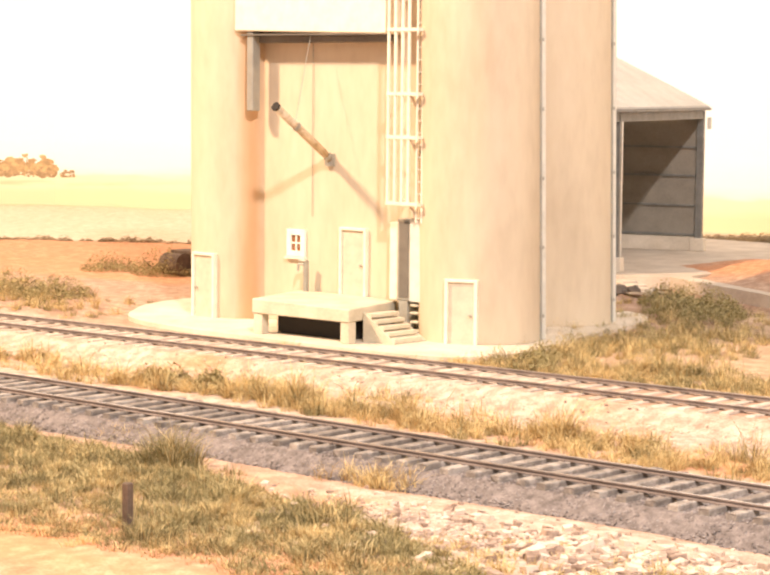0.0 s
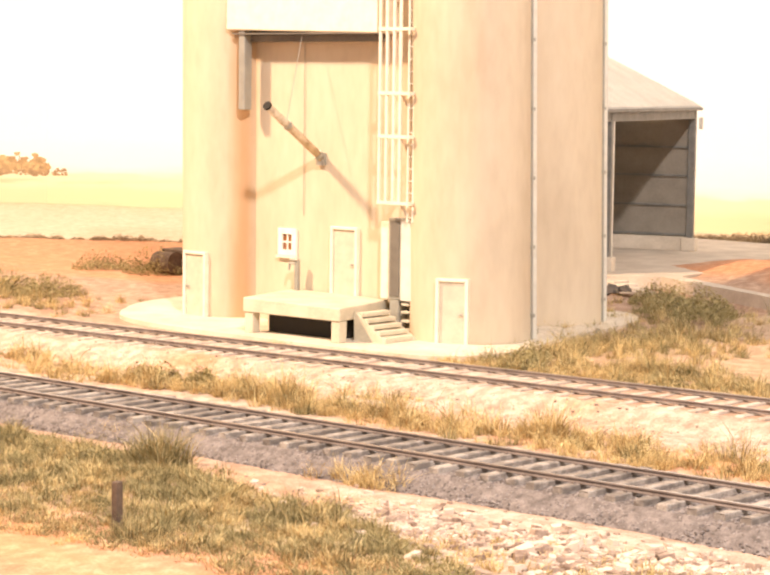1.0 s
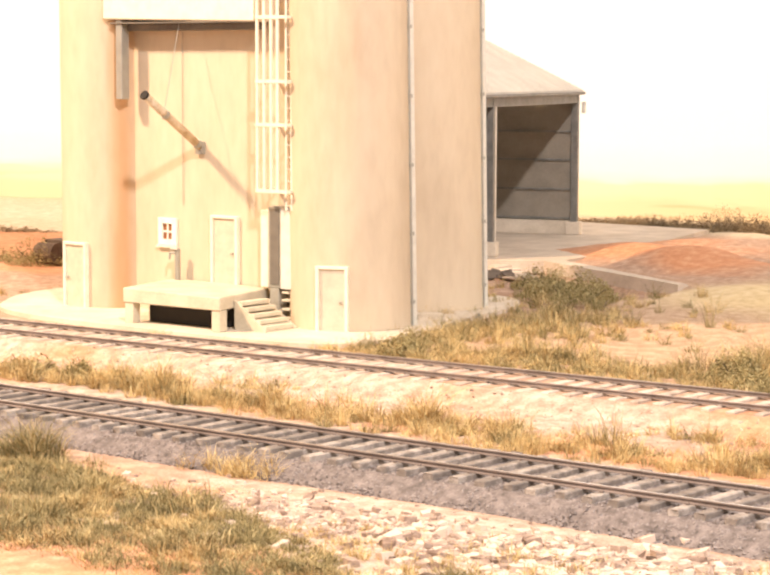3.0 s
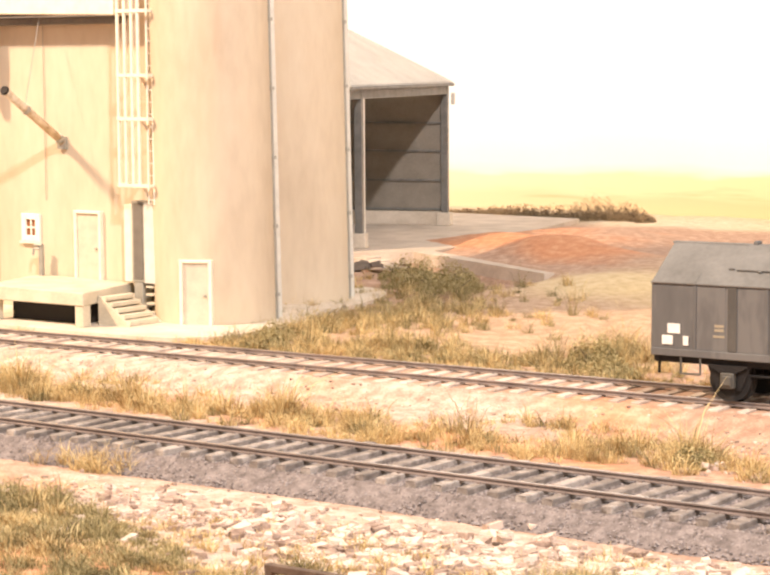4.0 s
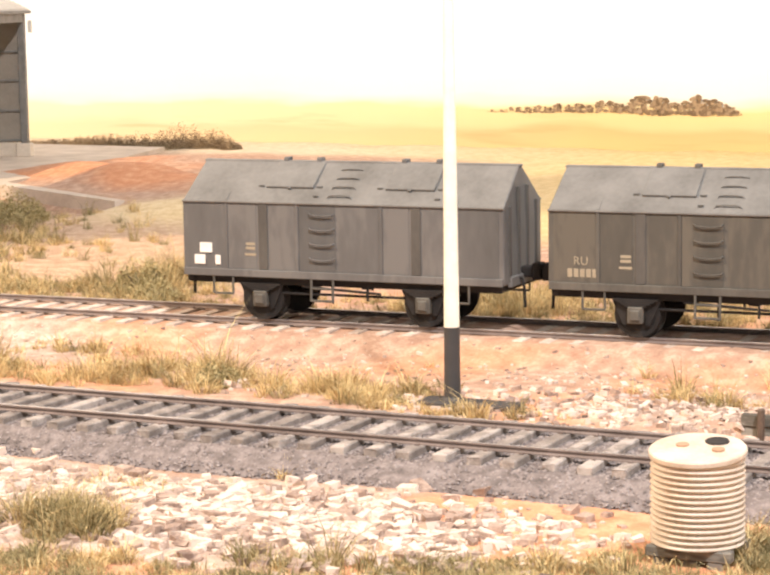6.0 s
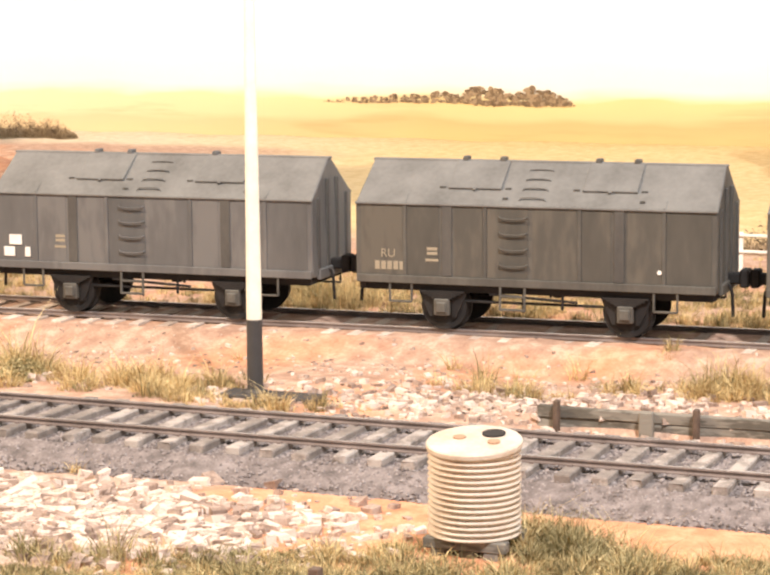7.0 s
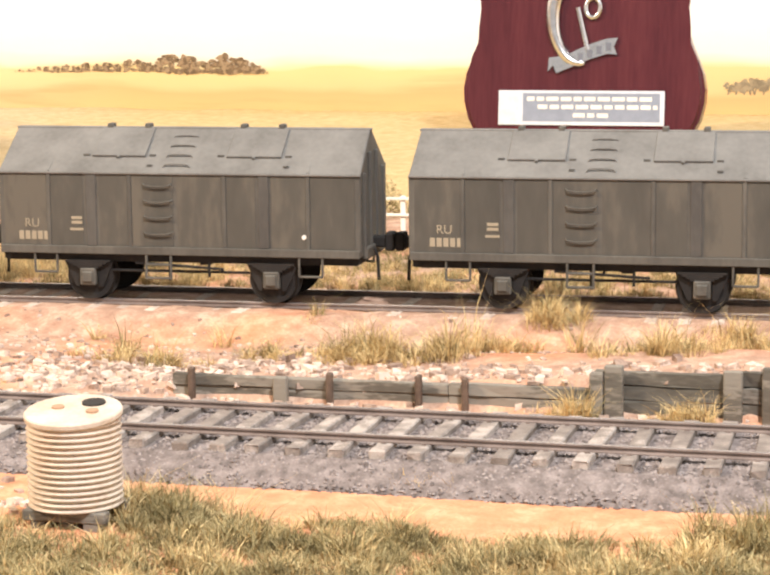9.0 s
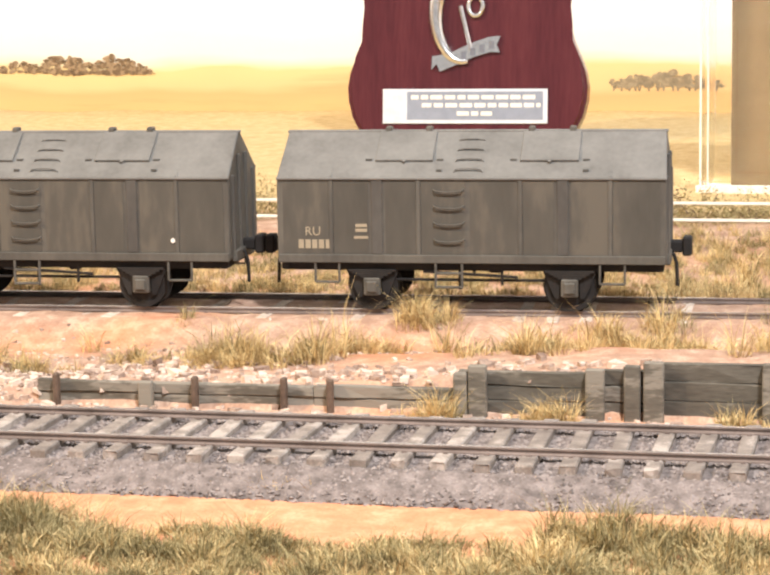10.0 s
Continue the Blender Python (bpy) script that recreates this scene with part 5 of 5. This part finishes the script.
def build_drum():
    d = thing("rusty_drum", "dark rusty drum lying in the scrub", "drum", -579, 268, -5)
    part("shell", rod(bmesh.new(), (-5, 0, 4.6), (5, 0, 4.6), 4.4, 24), M_BROWN, d)
    part("rim", rod(bmesh.new(), (4.9, 0, 4.6), (5.5, 0, 4.6), 4.7, 24), M_BROWN, d)
    part("crate", boxes((-6, 3, 0, 6, 12, 10), bevel=0.3), M_BROWN, d, "dark timber crate behind the drum")


build_drum()


# ---------------------------------------------------------------- stones, grass and scrub
def scatter_stones(name, label, zones, seed, mat):
    rnd = random.Random(seed)
    verts, faces = [], []
    for cx, cy, sx, sy, n, r0, r1 in zones:
        for _ in range(n):
            x, y = rnd.gauss(cx, sx), rnd.gauss(cy, sy)
            if abs(y) < 19 or abs(y - siding(x)) < 15:
                continue
            r = r0 + (r1 - r0) * rnd.random() ** 2
            add_block(verts, faces, rnd, x, y, height(x, y) - 0.1 * r, r)
    raw(name, verts, faces, mat, label, "stones", "stuff")


scatter_stones("rubble_stones", "pale broken rubble scattered on the sand",
               [(-160, -46, 24, 7, 700, 0.3, 1.2), (-112, -50, 22, 9, 2000, 0.3, 1.7), (-66, -48, 20, 9, 2300, 0.3, 1.75), (-42, -50, 14, 9, 900, 0.35, 1.7), (-200, -38, 20, 6, 160, 0.25, 0.9), (-30, -40, 8, 5, 160, 0.4, 1.3)], 21, M_STONE)
scatter_stones("lineside_stones", "pale stones between the two tracks",
               [(-45, 46, 20, 8, 620, 0.3, 1.2), (-5, 52, 22, 6, 420, 0.35, 1.2), (30, 46, 30, 3, 160, 0.4, 1.2), (60, 48, 30, 4, 120, 0.4, 1.6), (-15, 29, 30, 5, 160, 0.3, 1.0), (40, 36, 40, 2, 60, 0.5, 1.4), (-116, 43, 6, 4, 24, 0.5, 1.8), (10, 76, 60, 7, 420, 0.2, 0.7), (-250, 72, 90, 9, 800, 0.15, 0.5), (-100, 72, 40, 8, 300, 0.2, 0.6)], 22, M_STONE)


# dark chips stand in for the shade between the pale stones
scatter_stones("dark_stones", "dark brown chips painting the shaded gaps in the rubble", [(-118, -49, 14, 6, 260, 0.3, 0.9), (-90, -52, 10, 5, 130, 0.3, 0.9), (-60, -46, 14, 5, 60, 0.25, 0.6), (-40, 46, 22, 6, 60, 0.25, 0.6)], 23, M_BROWN)


def blade(verts, faces, rnd, x, y, z, h, lean, w, b):
    a = rnd.uniform(0, 6.283)
    dx, dy = math.cos(a) * w, math.sin(a) * w
    lx, ly = math.cos(b) * lean, math.sin(b) * lean
    n = len(verts)
    verts += [(x - dx, y - dy, z), (x + dx, y + dy, z), (x + lx * 0.35 + dx * 0.7, y + ly * 0.35 + dy * 0.7, z + h * 0.6), (x + lx * 0.35 - dx * 0.7, y + ly * 0.35 - dy * 0.7, z + h * 0.6), (x + lx, y + ly, z + h)]
    faces += [(n, n + 1, n + 2, n + 3), (n + 3, n + 2, n + 4)]


def tuft(verts, faces, rnd, x, y, r, h, n, flop=0.8, w=0.08):
    """Upright stems in the heart, bent and tangled short ones round it."""
    for i in range(n):
        d, a = r * math.sqrt(rnd.random()), rnd.uniform(0, 6.283)
        px_, py_ = x + d * math.cos(a), y + d * math.sin(a)
        k = h * rnd.uniform(0.3, 1.1) * (1.2 - 0.8 * d / max(r, 0.01))
        foot = height(px_, py_) - 0.25
        if i % 3 == 0:                                        # a curl caught in the tuft
            foot += 0.55 * k * rnd.random()
            k *= 0.45
            blade(verts, faces, rnd, px_, py_, foot, 0.35 * k, k * rnd.uniform(1.2, 2.2), w * rnd.uniform(0.7, 1.6), rnd.uniform(0, 6.283))
        else:
            blade(verts, faces, rnd, px_, py_, foot, k, k * flop * rnd.random(), w * rnd.uniform(0.6, 1.4), a + rnd.gauss(0, 0.8))


def front_edge(x):
    return float(np.interp(x, [-360, -330, -270, -230, -190, -150, -110, -75, -45, -15, 12, 35, 75, 110, 160], [-26, -29, -36, -43, -54, -71, -69, -68, -67, -58, -50, -48, -44, -42, -42]))


def meadow(name, label, mat, seed, spots):
    rnd = random.Random(seed)
    verts, faces = [], []
    for x, y, r, h, n, flop in spots(rnd):
        tuft(verts, faces, rnd, x, y, r, h, n, flop)
    return raw(name, verts, faces, mat, label, "grass", "stuff")


def front_spots(share, olive):
    def spots(rnd):
        for _ in range(int(6600 * share)):
            x = rnd.uniform(-350, 130)
            y = front_edge(x) + 4 - abs(rnd.gauss(0, 27))
            if y < -118:
                continue
            hue = noise.noise((x / 15, y / 12, 11)) + 0.25 * rnd.gauss(0, 1)
            if (hue > -0.2) != olive:
                continue
            mass = noise.noise((x / 10, y / 7, 3)) + 0.5 * noise.noise((x / 4.5, y / 3.5, 8))
            if mass < -0.3 and rnd.random() < 0.5:
                continue
            if -150 < x < -30 and y > -74 and (mass < 0.3 or rnd.random() < 0.6):
                continue
            low = -132 < x < -92 and y < -74
            if low and -88 < y and abs(x + 113) < 12:
                continue
            if abs(x - 8.6) < 7.5 and -61 < y < -45:
                continue
            if y < -99 + 0.06 * (x + 200) + 5 * mass and x < -170:
                continue
            tall = (1.3 + 1.1 * rnd.random()) + 6.2 * max(0, mass) ** 1.2
            yield x, y, rnd.uniform(1.1, 2.6) + 0.8 * max(0, mass), min(tall, 1.3) if low else tall, 64, 1.4
    return spots


meadow("foreground_grass", "dry yellow static grass in the foreground", M_GRASS, 41, front_spots(1.0, False))
meadow("foreground_olive_grass", "olive static grass in the foreground", M_OLIVE, 42, front_spots(1.0, True))


def turf(count):
    def spots(rnd):
        for _ in range(count):
            x = rnd.uniform(-350, 130)
            y = front_edge(x) + 1 - 60 * rnd.random()
            if y < -118 or (y < -97 + 0.06 * (x + 200) and x < -165) or (abs(x - 8.6) < 7.5 and -61 < y < -45) or (-150 < x < -45 and y > -84):
                continue
            yield x, y, 3.2, 1.35, 48, 1.7
    return spots


meadow("short_turf", "short dry turf under the taller tufts", M_GRASS, 50, turf(1900))
meadow("short_olive_turf", "short olive turf under the taller tufts", M_OLIVE, 51, turf(2600))


def clumps(rows, density=1.0, gaps=True):
    """Rows of centre, spread, height and count of tufts."""
    def spots(rnd):
        for cx, cy, sx, sy, h, n in rows:
            for _ in range(int(n * density)):
                x, y = rnd.gauss(cx, sx), rnd.gauss(cy, sy)
                if abs(y) < 15 or abs(y - siding(x)) < 11.5 or (-76 < x < -54 and 36 < y < 47):
                    continue
                mass = noise.noise((x / 9, y / 6, 21)) + 0.5 * noise.noise((x / 4, y / 3, 28))
                if gaps and mass < -0.12 and rnd.random() < 0.85:
                    continue
                yield x, y, rnd.uniform(1.0, 2.4), h * (rnd.uniform(0.5, 0.9) + (2.0 * max(0, mass) if gaps else 0.3)), 62, 1.35
    return spots


MID_Y = [(-407, 50, 12, 6, 4.2, 40), (-382, 46, 8, 5, 4.4, 30), (-351, 43, 9, 5, 5.6, 50), (-328, 46, 9, 5, 5.8, 60), (-312, 50, 8, 5, 5.4, 50), (-295, 46, 8, 5, 5.0, 40), (-280, 43, 9, 5, 5.8, 60), (-290, 66, 6, 3, 4.4, 14), (-252, 44, 12, 6, 5.0, 60),
         (-225, 43, 12, 6, 4.8, 60), (-205, 46, 9, 6, 4.4, 40), (-192, 40, 9, 5, 4.6, 46), (-172, 43, 9, 6, 4.6, 46), (-146, 42, 8, 5, 4.4, 40), (-142, 56, 8, 5, 5.0, 40), (-120, 49, 6, 5, 5.4, 40), (-166, 70, 8, 4, 3.6, 16),
         (-96, 45, 9, 5, 4.8, 44), (-84, 50, 6, 4, 4.0, 20), (-75, 38, 9, 4, 3.4, 40), (-62, 36, 8, 3, 3.0, 30), (-30, 62, 4, 3, 4.6, 18), (-18, 58, 4, 3, 3.4, 9), (-2, 62, 7, 3, 3.0, 10),
         (12, 60, 4, 3, 6.0, 26), (20, 62, 5, 4, 6.2, 34), (26, 67, 2.0, 2.5, 6.6, 12), (38, 80, 4, 3, 6.0, 26), (42, 96, 3, 2.5, 6.4, 16), (54, 36, 2.0, 1.2, 6.0, 14), (64, 66, 6, 4, 5.4, 34), (73, 35, 2.6, 1.2, 6.6, 13), (81, 90, 5, 3, 5.6, 24), (93, 80, 5, 5, 6.0, 36), (112, 76, 8, 7, 6.0, 40), (104, 36, 4, 1.6, 3.6, 10)]
meadow("lineside_grass", "dry yellow grass tufts between the tracks", M_GRASS, 43, clumps(MID_Y, 1.45))
meadow("lineside_olive_grass", "olive grass tufts between the tracks", M_OLIVE, 44, clumps(MID_Y, 0.3))
TRACK_TUFTS = [(-290, -17.5, 4, 1.5, 4.0, 5), (-213, -19.5, 5, 2.2, 5.6, 26), (-68, -16.5, 3, 1.5, 3.0, 8), (42, -17.5, 3, 1.2, 3.6, 9), (-355, 128, 3, 1.2, 3.2, 5), (-338, 128, 8, 2, 3.6, 10), (-318, 130, 10, 3, 4.2, 18), (-386, 134, 3, 1.2, 3.4, 5), (-324, 136, 5, 2, 4.6, 14), (-305, 139, 5, 2, 4.8, 16)]
meadow("track_edge_grass", "small yellow grass tufts at the track edge", M_GRASS, 45, clumps(TRACK_TUFTS, 1.2, False))
RUBBLE_TUFTS = [(-86, -37, 3, 1.6, 3.4, 9), (-132, -48, 5, 3, 3.2, 12), (-114, -58, 4, 3, 3.4, 12), (-150, -58, 10, 5, 2.6, 22), (-128, -60, 8, 5, 3.0, 22), (-96, -62, 6, 3, 3.4, 12), (-112, -46, 5, 3, 2.4, 6), (-84, -56, 5, 3, 2.8, 8), (-60, -44, 4, 2, 2.4, 5), (-165, -52, 10, 6, 2.6, 18), (-90, -40, 3, 2, 2.6, 4)]
meadow("rubble_grass", "yellow grass tufts among the rubble", M_GRASS, 52, clumps(RUBBLE_TUFTS, 1.0, False))
FRONT = [(-8, -70, 9, 5, 2.8, 60), (-18, -80, 12, 6, 2.6, 70), (8, -72, 9, 5, 2.6, 50), (28, -66, 12, 6, 2.8, 60), (55, -60, 14, 6, 2.8, 70), (90, -56, 14, 6, 3.0, 70), (-240, -70, 22, 12, 2.8, 110), (-200, -74, 16, 8, 2.6, 60), (-285, -52, 18, 10, 3.0, 80)]
meadow("near_olive_grass", "low olive grass close to the layout edge", M_OLIVE, 53, clumps(FRONT, 1.2, False))
meadow("near_straw_grass", "low straw grass close to the layout edge", M_GRASS, 54, clumps(FRONT, 0.5, False))
TALL = [(-258, -36, 2.6, 2.2, 9.5, 22), (-272, -40, 5, 3, 5.5, 14), (17, -46, 4, 3, 6.0, 34), (14, -41, 3, 2.5, 4.6, 14), (24, -52, 6, 3, 4.4, 26), (40, -42, 5, 2, 3.2, 14), (-83, -61, 4, 2.6, 6.4, 36), (-78, -64, 3, 2.5, 5.0, 14), (91, -39, 4, 2.5, 5.8, 28), (104, -42, 6, 3, 4.4, 18), (60, -47, 9, 3, 3.4, 22), (-196, -54, 4, 3, 6.0, 12), (-236, -46, 5, 3, 4.5, 14)]
meadow("feathery_grass", "tall feathery olive grass tufts in the foreground", M_OLIVE, 48, clumps(TALL, 1.4, False))
meadow("feathery_straw", "tall straw stems among the feathery tufts", M_GRASS, 49, clumps(TALL, 0.5, False))
BACK = [(-312, 176, 6, 8, 4.6, 40), (-318, 215, 7, 16, 4.8, 60), (-104, 156, 9, 7, 7.0, 110), (-118, 150, 8, 5, 4.6, 50), (-270, 156, 12, 6, 4.6, 60), (-243, 147, 12, 5, 4.2, 60), (-227, 153, 10, 5, 4.0, 40), (-207, 168, 7, 5, 7.5, 70), (-196, 150, 6, 5, 6.0, 30), (-300, 150, 16, 12, 4.2, 90), (-265, 140, 18, 10, 3.8, 90), (-230, 132, 20, 8, 3.4, 80), (-195, 128, 18, 6, 3.4, 60), (-300, 205, 22, 20, 4.8, 120), (-320, 250, 20, 20, 5.0, 90), (-165, 128, 12, 6, 4.0, 40), (-345, 290, 18, 14, 5.0, 60),
        (-120, 145, 30, 14, 3.4, 150), (-60, 160, 30, 24, 3.8, 230), (0, 160, 30, 26, 3.8, 260), (60, 160, 30, 26, 4.0, 260), (105, 140, 14, 22, 5.0, 160), (110, 205, 24, 28, 4.6, 160), (0, 220, 60, 24, 4.0, 160), (-560, 166, 30, 10, 4.6, 60), (-520, 150, 20, 8, 3.6, 30), (-600, 180, 30, 20, 4.0, 40)]
meadow("far_grass", "dry grass behind the siding", M_GRASS, 46, clumps(BACK, 1.05))
meadow("far_olive_grass", "olive grass behind the siding", M_OLIVE, 47, clumps(BACK, 0.95))


def scrub(x, y, r, h, n, seed, label, mat=None):
    """A low bush: short stems that carry many small leaf clumps."""
    rnd = random.Random(seed)
    z0 = height(x, y) - 0.3
    b = thing("scrub_bush", label, "bush", x, y, z0, group="scrub bushes")
    stems, verts, faces = [], [], []
    for _ in range(9):
        a, l = rnd.uniform(0, 6.28), rnd.uniform(0.3, 0.9)
        tip = (r * l * math.cos(a), r * l * math.sin(a), h * rnd.uniform(0.35, 0.7))
        stems.append(((0.15 * tip[0], 0.15 * tip[1], 0), tip))
    part("woody_frame", rods(stems, 0.11, 5), M_BROWN, b)
    for _ in range(5 * n):
        a, d = rnd.uniform(0, 6.28), math.sqrt(rnd.random())
        top = h * (1.05 - 0.75 * d * d) * (0.8 + 0.35 * math.sin(3 * a + seed))
        px_, py_, pz = r * d * math.cos(a), r * d * math.sin(a), top * rnd.uniform(0.12, 1.0)
        s = rnd.uniform(0.13, 0.32)
        k = len(verts)
        q = [Vector((rnd.gauss(0, s), rnd.gauss(0, s), rnd.gauss(0, s * 0.9))) for _ in range(4)]
        verts += [(px_ + v.x, py_ + v.y, max(0, pz + v.z)) for v in q]
        faces += [(k, k + 1, k + 2), (k, k + 2, k + 3)]
    ob = raw("foliage", verts, faces, mat or M_SCRUB, parent=b)
    return b


for i, (x, y, r, h, n) in enumerate([(-300, 140, 7, 6, 700), (-310, 158, 6, 6, 500), (-352, 300, 16, 10, 1500), (-335, 285, 12, 8, 900), (-372, 312, 10, 8, 700), (-187, 136, 7, 6, 700), (-200, 150, 8, 9, 900),
                                     (-565, 172, 14, 9, 900), (-545, 178, 12, 8, 700), (-118, 44, 5, 4.5, 500),
                                     (-350, 44, 5, 5, 500), (-330, 47, 5, 5, 500), (-585, 268, 14, 11, 900), (-612, 262, 12, 8, 600), (-345, 47, 5, 5, 400)]):
    scrub(x, y, r, h, n, 60 + i, "low grey-green scrub bush on the sandy ground")
for i in range(20):
    t = i / 19
    scrub(-548 + 112 * t, 606 + 8 * math.sin(9 * t), 5 + 4 * math.sin(5 * t + 1) ** 2, 3.4 + 9.5 * math.exp(-((t - 0.78) / 0.17) ** 2) * (0.55 + 0.45 * math.sin(19 * t) ** 2) + 3.5 * math.exp(-((t - 0.42) / 0.2) ** 2), 420, 120 + i, "dry brown scrub along the field edge", M_DRYSCRUB)
for i in range(14):
    t = i / 13
    scrub(-800 + 120 * t, 330 + 75 * t, 4 + 3 * math.sin(7 * t) ** 2, 1.6 + 1.8 * math.sin(11 * t + 1) ** 2 + 4 * smooth(0.8, 1.0, t), 110, 160 + i, "dry brown scrub along the field edge", M_DRYSCRUB)
for i in range(14):
    scrub(-69 + 15 * i + 3 * math.sin(5 * i), 276 + 4 * math.sin(3 * i), 10, 8.5 + 4 * math.sin(2.3 * i) ** 2, 420, 190 + i, "dry olive scrub behind the white fence", M_SCRUB if i % 3 else M_DRYSCRUB)
